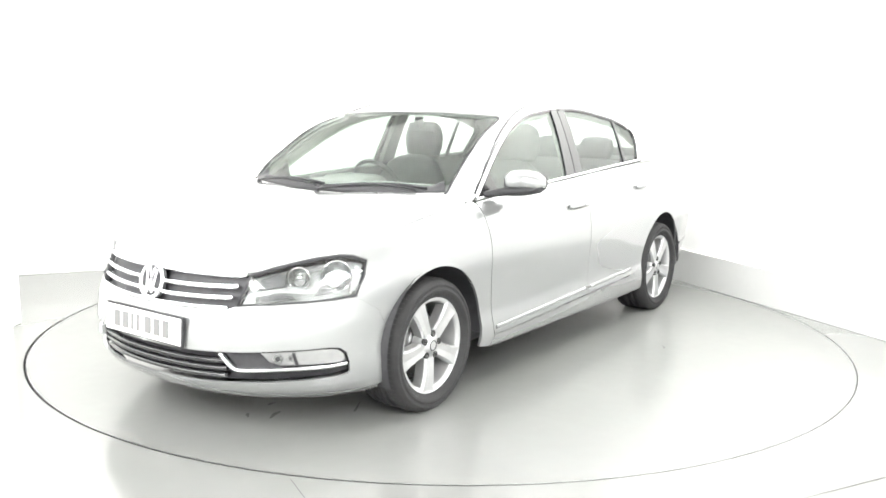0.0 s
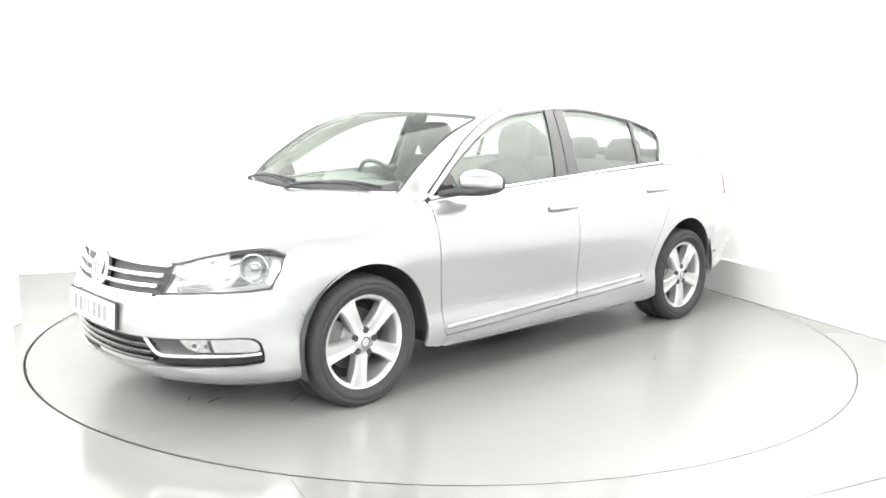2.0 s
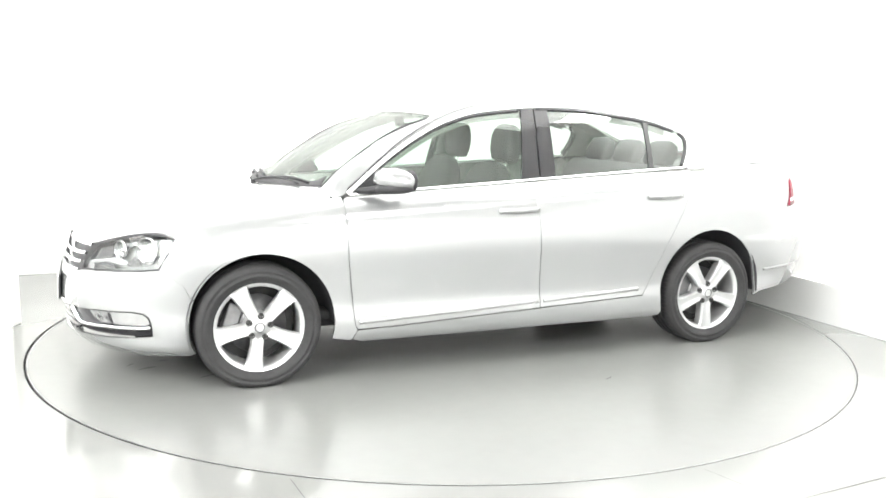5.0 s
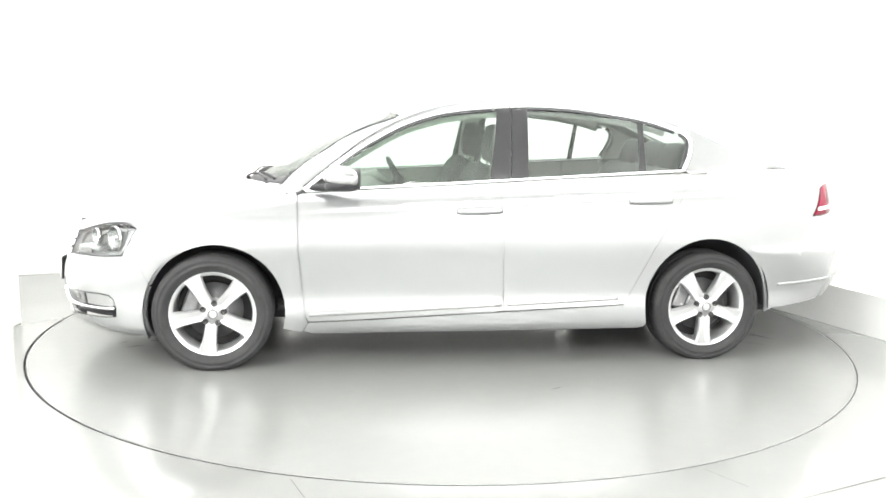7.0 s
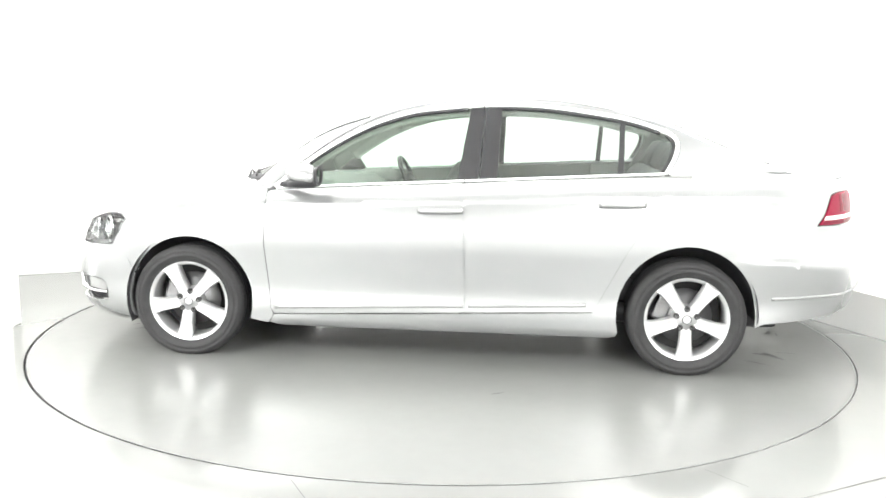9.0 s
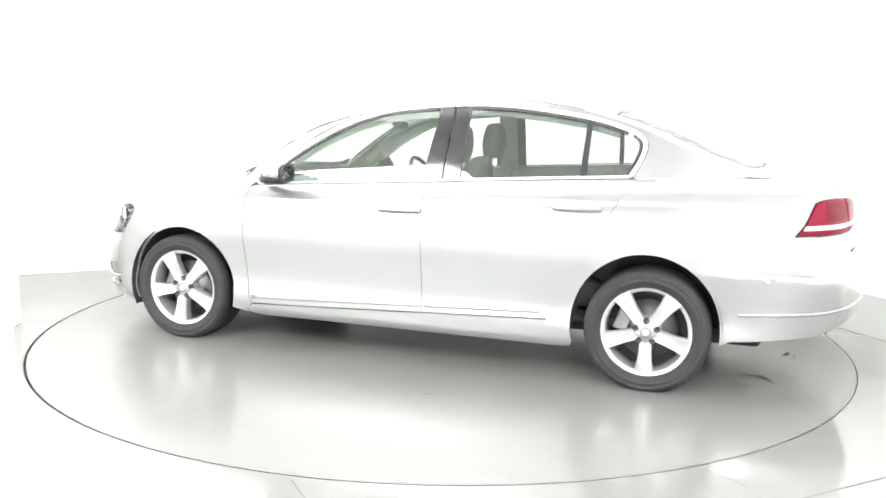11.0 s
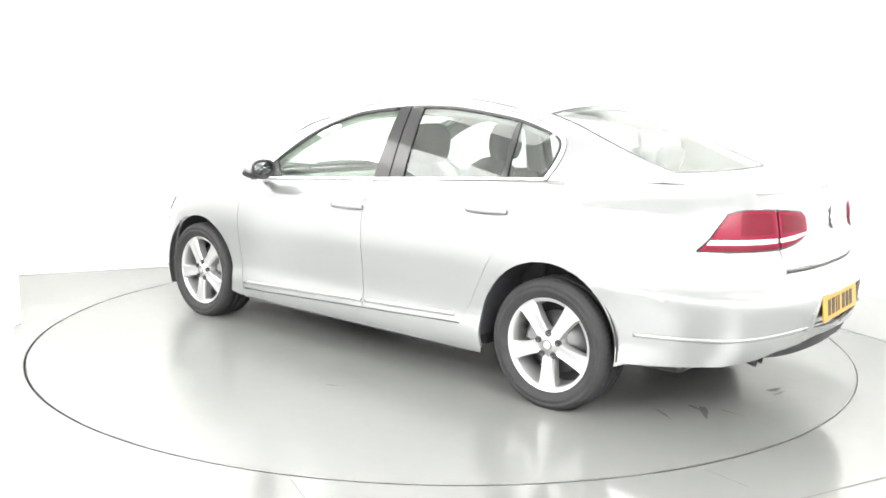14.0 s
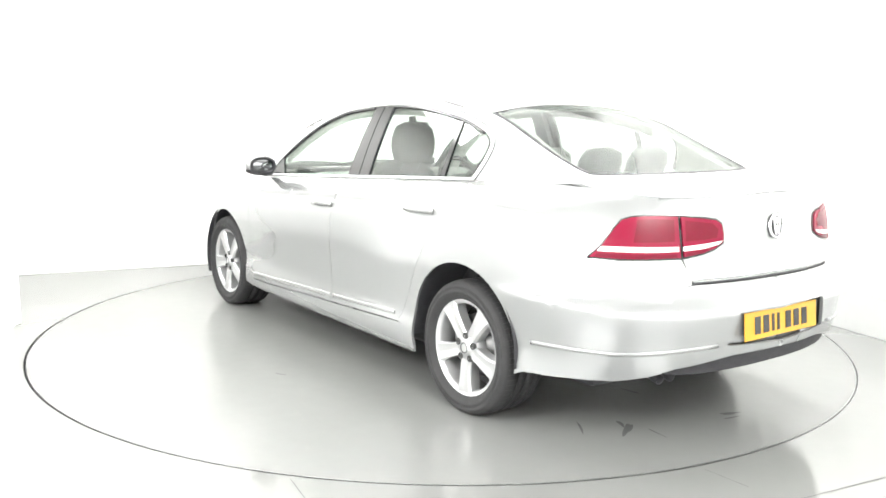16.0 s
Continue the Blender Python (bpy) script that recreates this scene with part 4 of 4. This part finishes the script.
def wheel(x, mirror, turn):
    """x along the car; y = 0 of the wheel is its spoke plane."""
    hub = new("wheel")
    hub.parent = car
    hub.matrix_basis = pose(x, -.812 if mirror else .832, HUBZ if mirror else HUBZ - .008, 0, 0, 180 if mirror else 0)
    t = TYRE_R
    prof = [(.222, -.17), (.262, -.185), (.292, -.183), (.306, -.172), (.313, -.150), (t, -.131), (t - .007, -.130), (t - .007, -.121), (t, -.120), (t, -.082), (t - .007, -.081), (t - .007, -.072), (t, -.071), (t, -.036), (t - .007, -.035), (t - .007, -.026), (t, -.025), (t, -.005), (.314, .015), (.309, .036), (.298, .050), (.2925, .0525), (.2905, .0552), (.281, .0588), (.2795, .0572), (.266, .0586), (.2645, .0606), (.257, .0582), (.245, .052), (.236, .042), (.222, .036)]
    v, f, s = lathe(prof, 72)
    from_lists("tyre", v, f, RUBBER, hub, "black road tyre", True)
    # sipes cut across the shoulders
    ys, rs = [a[1] for a in prof[3:-4]], [a[0] for a in prof[3:-4]]
    bv, bf = [], []
    for k in range(76):
        a = 2 * math.pi * k / 76
        for y0, y1 in ((-.018, .034), (-.172, -.135), (-.115, -.088), (-.066, -.042)):
            k0 = len(bv)
            ym = (y0 + y1) / 2
            for da, y in ((-.005, y0), (.007, y0), (.013, ym), (.001, ym), (.016, y1), (.005, y1)):
                r = float(np.interp(y, ys, rs)) if -.17 < y < .04 else .306
                if y not in (ym,):
                    r = max(r, t - .0005) if -.14 < y < 0 else r
                r += .0012
                bv.append((r * math.cos(a + da), y, r * math.sin(a + da)))
            bf += [(k0, k0 + 1, k0 + 2, k0 + 3), (k0 + 3, k0 + 2, k0 + 4, k0 + 5)]
    tagged(from_lists("tyre_tread", bv, bf, PIT, hub), kind="stuff")
    rim = lathe([(.205, -.16), (.224, -.17), (.228, -.165), (.222, -.15), (.205, -.12), (.201, -.03), (.203, .018), (.207, .029), (.216, .034), (.230, .039), (.238, .042), (.242, .041), (.2435, .037), (.240, .030)], 64)
    hubcap = lathe([(.075, -.03), (.07, .018), (.06, .028), (.034, .032), (.032, .038), (.026, .040), (.0, .040)], 32)
    rim = join(rim, hubcap, *[spin(spoke(), radians(turn + 72 * k)) for k in range(5)])
    from_lists("rim", rim[0], rim[1], ALLOY, hub, "five-spoke silver alloy rim", rim[2])
    for k in range(5):
        a = radians(turn + 36 + 72 * k)
        v, f, s = lathe([(.0155, .02), (.0155, .0355), (.0125, .0368), (.0095, .030), (.0, .029)], 14)
        v = [(q[0] + .056 * math.cos(a), q[1], q[2] + .056 * math.sin(a)) for q in v]
        from_lists("wheel_bolt", v, f, PIT, hub, "dark wheel bolt", True)
    disc = join(lathe([(.15, -.07), (.15, -.06), (.09, -.06), (.085, -.04), (.0, -.04)], 40))
    from_lists("brake_disc", disc[0], disc[1], STEEL, hub, "steel brake disc", True)
    bm = bmesh.new()
    box(bm, (.085, -.10, -.07), (.165, -.035, .07), .012, pose(0, 0, 0, 0, -20 if not mirror else 200, 0))
    part("brake_caliper", bm, STEEL, hub)
    back = lathe([(.0, -.11), (.2, -.11)], 32)
    from_lists("backplate", back[0], [q[::-1] for q in back[1]], PIT, hub)
    emblem = lathe([(.027, .0402), (.0255, .0425), (.021, .0425), (.020, .0405)], 24)
    from_lists("hub_ring", emblem[0], emblem[1], LAMPBOWL, hub, "", True)
    return hub


wheel(2.725, False, -82)
wheel(0, False, -90)
wheel(2.712, True, -60)
wheel(0, True, -75)


def wheel_housing(mirror):
    for a, low in ((ARCH_F, -22), (ARCH_R, -6)):
        v, f = [], []
        n = 26
        rows = ((1.0, .885), (1.0, .60), (.2, .60))
        for k in range(n):
            t = radians(low + (184 - low) * k / (n - 1))
            for rr, y in rows:
                q = (a[0] + (a[2] + .012) * rr * math.cos(t), y, a[1] + (a[3] + .012) * rr * math.sin(t))
                v.append((q[0], -q[1] if mirror else q[1], q[2]))
        for k in range(n - 1):
            for j in range(2):
                f.append((3 * k + j, 3 * k + j + 1, 3 * k + 4 + j, 3 * k + 3 + j))
        from_lists("wheel_housing", v, f, BLACK, car, "black wheel arch liner", True)


both(wheel_housing)

# dark underbody
bm = bmesh.new()
box(bm, (-.55, -.60, .21), (3.30, .60, .30), .03)
box(bm, (.45, -.74, .19), (2.25, .74, .28), .02)
box(bm, (-.84, -.5, .33), (-.6, .5, .40), .02)
part("underbody", bm, BLACK, car, "dark underbody")

# ---------------------------------------------------------------- mirrors, wipers, plates, badges


def shell(sections, n=20):
    """A closed rounded body lofted through sections: (centre, half a, half b, axis a, axis b, power)."""
    v, f = [], []
    for c, ha, hb, a, b, pw in sections:
        c, a, b = Vector(c), Vector(a), Vector(b)
        for k in range(n):
            w = 2 * math.pi * k / n
            ca, sa = math.cos(w), math.sin(w)
            v.append(c + a * ha * math.copysign(abs(ca) ** pw, ca) + b * hb * math.copysign(abs(sa) ** pw, sa))
    m = len(sections)
    for j in range(m - 1):
        for k in range(n):
            f.append((j * n + k, j * n + (k + 1) % n, (j + 1) * n + (k + 1) % n, (j + 1) * n + k))
    f += [tuple(range(n))[::-1], tuple((m - 1) * n + k for k in range(n))]
    return v, f, [True] * len(f)


def flip_y(piece, mirror):
    v, f, s = piece
    if mirror:
        return [(q[0], -q[1], q[2]) for q in v], [q[::-1] for q in f], s
    return [tuple(q) for q in v], f, s


XA, YA, ZA = (1, 0, 0), (0, 1, 0), (0, 0, 1)


def door_mirror(mirror):
    cap = shell([((2.06, .850, 1.030), .030, .035, XA, ZA, .8), ((2.065, .862, 1.030), .065, .046, XA, ZA, .85), ((2.065, .90, 1.032), .088, .058, XA, ZA, .85), ((2.055, .95, 1.034), .086, .057, XA, ZA, .85),
                 ((2.035, 1.0, 1.030), .068, .048, XA, ZA, .9), ((2.02, 1.025, 1.024), .045, .034, XA, ZA, .8), ((2.015, 1.035, 1.02), .015, .012, XA, ZA, .9)])
    cap = ([Vector((q[0], q[1], max(q[2], 1.003 - .1 * max(0, 2.06 - q[0])))) for q in cap[0]], cap[1], cap[2])
    v, f, s = flip_y(cap, mirror)
    mir = from_lists("door_mirror", v, f, PAINT, car, "silver door mirror with a black base", s)
    base = shell([((2.17, .800, .965), .045, .018, XA, ZA, .8), ((2.13, .82, .968), .05, .020, XA, ZA, .8), ((2.075, .86, .978), .06, .024, XA, ZA, .7), ((2.06, .91, .982), .084, .027, XA, ZA, .7), ((2.05, .96, .985), .083, .026, XA, ZA, .7), ((2.03, 1.005, .992), .062, .02, XA, ZA, .7), ((2.02, 1.022, 1.0), .02, .008, XA, ZA, .8)])
    v, f, s = flip_y(base, mirror)
    from_lists("mirror_base", v, f, BLACK, mir, "black mirror foot", s)
    rim = shell([((1.985, .94, 1.024), .074, .042, YA, ZA, .8), ((1.976, .94, 1.023), .084, .052, YA, ZA, .8), ((1.968, .94, 1.023), .086, .054, YA, ZA, .8), ((1.962, .94, 1.024), .085, .053, YA, ZA, .8), ((1.962, .94, 1.024), .070, .040, YA, ZA, .8), ((1.968, .94, 1.024), .068, .039, YA, ZA, .8)], 24)
    v, f, s = flip_y(rim, mirror)
    from_lists("mirror_housing", v, f, BLACK, mir, "black mirror housing", s)
    gl = shell([((1.9675, .94, 1.024), .068, .039, YA, ZA, .8), ((1.966, .94, 1.024), .067, .038, YA, ZA, .8)], 24)
    v, f, s = flip_y(gl, mirror)
    from_lists("mirror_glass", v, f, MIRROR, mir, "mirror glass", s)


door_mirror(False)


def wiper(y0, x0, y1, x1):
    arm_pts, blade = [], []
    for u in np.linspace(0, 1, 14):
        x, y = x0 + (x1 - x0) * u, y0 + (y1 - y0) * u
        q = T(x, y)
        arm_pts.append((q[0] + .004, q[1], q[2] + .012 + .014 * math.sin(math.pi * u)))
    v, f, s = sweep(arm_pts, .007, 8, .8)
    w = from_lists("wiper", v, f, BLACK, car, "black windscreen wiper lying at the screen's base", s)
    for u in np.linspace(.02, 1.06, 26):
        x, y = x0 + (x1 - x0) * u - .035, y0 + (y1 - y0) * u
        q = T(x, y)
        blade.append((q[0], q[1], q[2] + .010))
    v, f, s = sweep(blade, .006, 6, 1.3)
    from_lists("wiper_blade", v, f, BLACK, w, "", s)
    v, f, s = shell([((x0, y0, float(T(x0, y0)[2]) - .01), .014, .014, XA, YA, 1), ((x0, y0, float(T(x0, y0)[2]) + .014), .012, .012, XA, YA, 1), ((x0, y0, float(T(x0, y0)[2]) + .019), .006, .006, XA, YA, 1)])
    from_lists("wiper_pivot", v, f, BLACK, w, "", s)


wiper(-.52, 2.50, -.02, 2.565)
wiper(.02, 2.60, .56, 2.455)
c = smooth_curve([(x - .014, y) for x, y in WS_BASE], 50)
skin("screen_border", BLACK, car, strip(c, T, .06, .0022, .001), strip(c, T, .06, .0022, .001, True), label="black border along the screen's base")
# cowl panel between bonnet and screen
half = [(2.64, 0), (2.62, .2), (2.565, .40), (2.47, .60), (2.425, .645), (2.40, .63), (2.42, .57), (2.50, .40), (2.545, .2), (2.56, 0)]
skin("scuttle", BLACK, car, patch(half + [(x, -y) for x, y in half[-2:0:-1]], T, .04, 0, .01, -.016), label="black scuttle panel below the windscreen")


def plate(name, mat, place, tilt, parent_label, mark):
    """A number plate; its characters are plain bars."""
    bm = bmesh.new()
    m = place @ pose(0, 0, 0, 0, tilt, 0)
    box(bm, (-.006, -.26, -.0575), (.0, .26, .0575), .003, m)
    pl = part(name, bm, mat, car, parent_label)
    y = -.195
    for i in range(7):
        bm = bmesh.new()
        w = .018 if i in (2, 3) else .04
        box(bm, (0.0, y, -.036), (.0022, y + w, .036), 0, m)
        part("character_bar", bm, mark, pl)
        y += w + (.042 if i == 3 else .02)
    return pl


GREYBAR = material("grey_character", (0.14, 0.14, 0.14), 0.5)
front_plate = plate("front_plate", PLATEWHITE, pose(3.650, -.012, .447), -3, "white front number plate with a dark edge", GREYBAR)
bm = bmesh.new()
box(bm, (-.016, -.268, -.065), (-.007, .268, .066), .003, pose(3.650, -.012, .447, 0, -3, 0))
part("plate_holder", bm, BLACK, front_plate)
plate("rear_plate", YELLOW, pose(-1.036, -.005, .535, 0, 0, 180), -6, "yellow rear number plate", BLACK)

# recess behind the rear plate, lower valance, exhaust, boot strip
RECESS = [(S_END, .615), (sr(.305), .61), (sr(.352), .468), (S_END, .448)]
recess = mirrored_pair("plate_recess", PAINT, RECESS, gap=0, thick=.01, proud=-.028)
VALANCE = [(S_END, .43), (sr(.3), .432), (sr(.45), .415), (sr(.574), .396), (sr(.63), .374), (sr(.60), .352), (sr(.45), .345), (sr(.25), .345), (S_END, .346)]
mirrored_pair("rear_valance", BLACK, VALANCE, gap=0, thick=.02, proud=-.02, label="black lower rear valance")
c = [(s, .732) for s in np.linspace(sr(.497), S_END, 24)]
skin("boot_strip", CHROME, boot, strip([(a, .742) for a, b in c], A, .012, .007, .004), strip([(a, .742) for a, b in c], A, .012, .007, .004, True), label="slim chrome strip on the boot's lower edge")
skin("boot_gap", BLACK, boot, strip([(a, .7235) for a, b in c], A, .010, .0015, .004), strip([(a, .7235) for a, b in c], A, .010, .0015, .004, True))
for y in (.50, .43):
    v, f, s = lathe([(.027, -.10), (.032, -.10), (.033, .06), (.0315, .063), (.028, .06), (.027, -.05)], 20)
    v = [(-.82 - q[1] * .55, y + .04 + q[0] * .75, .345 + q[2] * .65 - .35 * max(0, q[1])) for q in v]
    from_lists("exhaust_tailpipe", v, f, BLACK, car, "dark twin exhaust tailpipe", True)


def bumper_moulding(mirror):
    c = [(sx(x), .428 + (x + .42) * -.05) for x in np.linspace(-.43, -.80, 16)] + [(sr(y), z) for y, z in ((.70, .456), (.62, .464), (.54, .471), (.46, .475), (.40, .478))]
    skin("bumper_moulding", PAINT, bumper_r, strip(c, A, .016, .007, .004, mirror))


both(bumper_moulding)


def badge(name, centre, axis, r, parent):
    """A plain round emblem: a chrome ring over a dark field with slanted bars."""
    ax = Vector(axis).normalized()
    a = ax.cross(Vector((0, 0, 1))).normalized()
    b = a.cross(ax).normalized() * -1 if a.cross(ax).z < 0 else a.cross(ax).normalized()
    c = Vector(centre)

    def ring(rows, n=36):
        v, f = [], []
        for rr, d in rows:
            for k in range(n):
                w = 2 * math.pi * k / n
                v.append(c + a * rr * math.cos(w) + b * rr * math.sin(w) + ax * d)
        for j in range(len(rows) - 1):
            for k in range(n):
                f.append((j * n + k, (j + 1) * n + k, (j + 1) * n + (k + 1) % n, j * n + (k + 1) % n))
        return v, f, [True] * len(f)
    v, f, s = ring([(r, -.015), (r, .002), (r * .9, .004), (0, .004)])
    field = from_lists(name, v, f, BLACK, parent, "round emblem in chrome on a dark field", s)
    v, f, s = ring([(r, 0), (r, .009), (r * .93, .012), (r * .82, .009), (r * .8, .003)])
    from_lists("emblem_ring", v, f, CHROME, field, "", s)
    for (x0, z0, x1, z1) in ((-.42, .66, -.2, -.66), (.42, .66, .2, -.66), (-.2, -.66, 0, .12), (.2, -.66, 0, .12), (-.2, .74, -.02, .2), (.2, .74, .02, .2)):
        p0, p1 = c + a * x0 * r + b * z0 * r, c + a * x1 * r + b * z1 * r
        d = (p1 - p0).normalized()
        w = d.cross(ax) * r * .085
        q = [p0 - w, p0 + w, p1 + w, p1 - w]
        vs = [k + ax * .003 for k in q] + [k + ax * .009 for k in q]
        from_lists("emblem_bar", vs, [(4, 5, 6, 7), (0, 1, 5, 4), (1, 2, 6, 5), (2, 3, 7, 6), (3, 0, 4, 7)], CHROME, field)
    return field


badge("front_emblem", (3.597, 0, .630), (1, 0, .25), .079, grille)
badge("rear_emblem", (-.974, 0, .925), (-1, 0, .12), .053, boot)

# ---------------------------------------------------------------- the cabin


def loft_box(rows, bevel_pw=.35, n=24):
    """Rounded cushion lofted along z or x: (centre, half y, half d, axis of d)."""
    return shell([(c, hy, hd, YA, ax, bevel_pw) for c, hy, hd, ax in rows], n)


def front_seat(y):
    lean = Vector((.96, 0, .28)).normalized()
    up = Vector((-.30, 0, .95)).normalized()
    base = Vector((1.42, y, .50))
    rows = []
    for t, hy, hd in ((-.02, .16, .03), (.0, .22, .07), (.08, .25, .085), (.3, .26, .075), (.45, .25, .065), (.55, .20, .055), (.60, .12, .035), (.615, .05, .01)):
        rows.append((base + up * t, hy, hd, lean))
    v, f, s = loft_box(rows)
    seat = from_lists("front_seat", v, f, CLOTH, car, "dark grey cloth front seat with headrest", s)
    rows = [((1.36, y, .36), .20, .05, ZA), ((1.42, y, .42), .26, .075, ZA), ((1.65, y, .44), .26, .075, ZA), ((1.86, y, .455), .25, .065, ZA), ((1.92, y, .45), .2, .03, ZA)]
    v, f, s = loft_box(rows)
    from_lists("seat_cushion", v, f, CLOTH, seat, "", s)
    top = Vector((1.165, y, 1.10))
    rows = []
    for t, hy, hd in ((-.02, .08, .02), (-.01, .115, .045), (.05, .135, .06), (.12, .135, .058), (.18, .115, .045), (.20, .08, .02), (.203, .03, .01)):
        rows.append((top + Vector((-.12, 0, 1)) * t, hy, hd, lean))
    v, f, s = loft_box(rows, .5)
    from_lists("headrest", v, f, CLOTH, seat, "", s)
    for dy in (-.06, .06):
        v, f, s = sweep([(1.20, y + dy, 1.02), (1.165, y + dy, 1.12)], .007)
        from_lists("headrest_post", v, f, CHROME, seat, "", s)


front_seat(.37)
front_seat(-.37)


def rear_bench():
    up = Vector((-.38, 0, .92)).normalized()
    lean = Vector((.92, 0, .38)).normalized()
    base = Vector((.30, 0, .52))
    v, f, s = loft_box([(base + up * t, hy, hd, lean) for t, hy, hd in ((-.02, .5, .03), (0, .64, .09), (.3, .66, .09), (.5, .64, .07), (.56, .60, .04), (.575, .5, .01))], .25)
    bench = from_lists("rear_bench", v, f, CLOTH, car, "dark grey cloth rear bench with headrests", s)
    v, f, s = loft_box([((.25, 0, .40), .62, .08, ZA), ((.35, 0, .43), .66, .09, ZA), ((.75, 0, .45), .66, .08, ZA), ((.83, 0, .43), .6, .04, ZA)], .25)
    from_lists("seat_cushion", v, f, CLOTH, bench, "", s)
    for y in (-.36, 0, .36):
        top = Vector((.055, y, 1.06))
        v, f, s = loft_box([(top + up * t, hy, hd, lean) for t, hy, hd in ((-.02, .09, .02), (0, .12, .05), (.08, .13, .055), (.14, .11, .04), (.16, .06, .01))], .5)
        from_lists("headrest", v, f, CLOTH, bench, "", s)


rear_bench()


def dashboard():
    rows = []
    for x, z, hy, hz in ((1.70, .70, .70, .02), (1.74, .78, .72, .12), (1.85, .86, .735, .10), (2.1, .885, .74, .07), (2.35, .90, .66, .04), (2.5, .90, .45, .02)):
        rows.append(((x, 0, z), hy, hz, ZA))
    v, f, s = loft_box(rows, .3)
    dash = from_lists("dashboard", v, f, TRIM, car, "grey moulded dashboard", s)
    v, f, s = loft_box([((1.72, -.37, .92), .16, .02, ZA), ((1.80, -.37, .955), .18, .035, ZA), ((1.95, -.37, .955), .17, .03, ZA), ((2.05, -.37, .93), .12, .01, ZA)], .5)
    from_lists("instrument_hood", v, f, TRIM, dash, "", s)


dashboard()


def steering_wheel():
    m = pose(1.64, -.37, .90, 0, -64, 0)
    v, f = [], []
    n, k = 40, 10
    for i in range(n):
        a = 2 * math.pi * i / n
        for j in range(k):
            b = 2 * math.pi * j / k
            r = .178 + .015 * math.cos(b)
            v.append(m @ Vector((r * math.cos(a), r * math.sin(a), .015 * math.sin(b))))
    for i in range(n):
        for j in range(k):
            f.append((i * k + j, i * k + (j + 1) % k, ((i + 1) % n) * k + (j + 1) % k, ((i + 1) % n) * k + j))
    w = from_lists("steering_wheel", v, f, BLACK, car, "black three-spoke steering wheel", True)
    bm = bmesh.new()
    box(bm, (-.06, -.07, -.03), (.06, .07, .03), .025, m)
    box(bm, (-.02, -.17, -.008), (.02, .17, .008), .006, m)
    box(bm, (-.17, -.02, -.008), (.0, .02, .008), .006, m)
    part("steering_boss", bm, BLACK, w)
    v, f, s = sweep([m @ Vector((0, 0, -.25)), m @ Vector((0, 0, 0))], .03)
    from_lists("steering_column", v, f, BLACK, w, "", s)


steering_wheel()


def cabin_trim():
    # headliner under the roof
    half = [(1.70, 0), (1.69, .50)] + [(x, float(edge(x)[1]) - .05) for x in np.linspace(1.6, .3, 12)] + [(.26, .5), (.25, 0)]
    skin("headliner", HEADLINER, car, patch(half + [(x, -y) for x, y in half[-2:0:-1]], T, .06, 0, .01, -.03), label="pale roof lining")
    bm = bmesh.new()
    box(bm, (.1, -.74, .29), (2.4, .74, .33), .01)
    part("cabin_floor", bm, CLOTH, car, "dark carpet")
    bm = bmesh.new()
    box(bm, (-.48, -.60, 1.045), (.06, .60, 1.06), .006)
    part("parcel_shelf", bm, CLOTH, car, "dark parcel shelf")
    bm = bmesh.new()
    box(bm, (1.25, -.1, .30), (1.95, .1, .62), .03)
    part("centre_console", bm, TRIM, car)
    bm = bmesh.new()
    box(bm, (1.66, -.10, 1.255), (1.675, .10, 1.305), .006)
    box(bm, (1.675, -.012, 1.28), (1.73, .012, 1.34), .004)
    part("rear_view_mirror", bm, BLACK, car)
    for mirror in (False, True):
        for x0, x1, low in ((1.16, 2.24, .33), (.42, 1.12, .33), (.0, .41, .80)):
            sg = -1 if mirror else 1
            v, f = [], []
            xs, zs = np.linspace(x0, x1, 8), ((.33, .5, .7, .85, .93) if low < .5 else (.72, .76, .79, .85, .93))
            for x in xs:
                for z in zs:
                    zz = min(z, 1.0) / .93 * (float(ZTOP(sx(x))) - .005) if z > .8 else z
                    y = (.77 if z < .6 else .79 - .06 * (z - .6)) - (.05 if z == .5 else 0)
                    v.append((x, sg * min(y, float(A(sx(x), min(zz, 1.0))[1]) - .035), zz))
            for i in range(7):
                for j in range(4):
                    a = i * 5 + j
                    f.append((a, a + 1, a + 6, a + 5) if not mirror else (a + 5, a + 6, a + 1, a))
            from_lists("door_card", v, f, TRIM, car, "grey inner door trim", True)
        # inner side of the centre pillar and the rear pillar
        ps = [(1.20, BELT(1.2)), (1.08, BELT(1.08)), (1.07, top_at(1.07)), (1.17, top_at(1.17))]
        skin("pillar_trim", TRIM, car, patch(ps, G, .05, 0, .03, -.02, mirror=mirror))


cabin_trim()

# ---------------------------------------------------------------- motion
OFFSET = Matrix.Translation((-1.382, .033, 0))
TURNS = [(0.0, 234.61), (0.5, 232.97), (1.0, 230.11), (1.5, 226.87), (2.0, 223.34), (2.5, 219.83), (3.0, 216.32), (3.5, 212.88), (4.0, 209.42),
         (5.2, 200.9), (6.5, 191.54), (7.0, 188.12), (7.5, 184.74), (8.0, 181.40), (8.5, 178.14), (9.0, 174.90), (10.2, 166.6), (11.5, 157.53), (12.0, 154.06),
         (12.5, 150.65), (13.0, 147.26), (13.5, 143.89), (14.0, 140.46), (14.5, 137.03), (15.0, 133.62), (15.5, 130.24), (16.0, 126.74)]


def motions():
    walk(car, [(t, pose(0, 0, 0, 0, 0, a) @ OFFSET) for t, a in TURNS])
    walk(turntable, [(t, pose(0, 0, 0, 0, 0, a)) for t, a in TURNS])


motions()
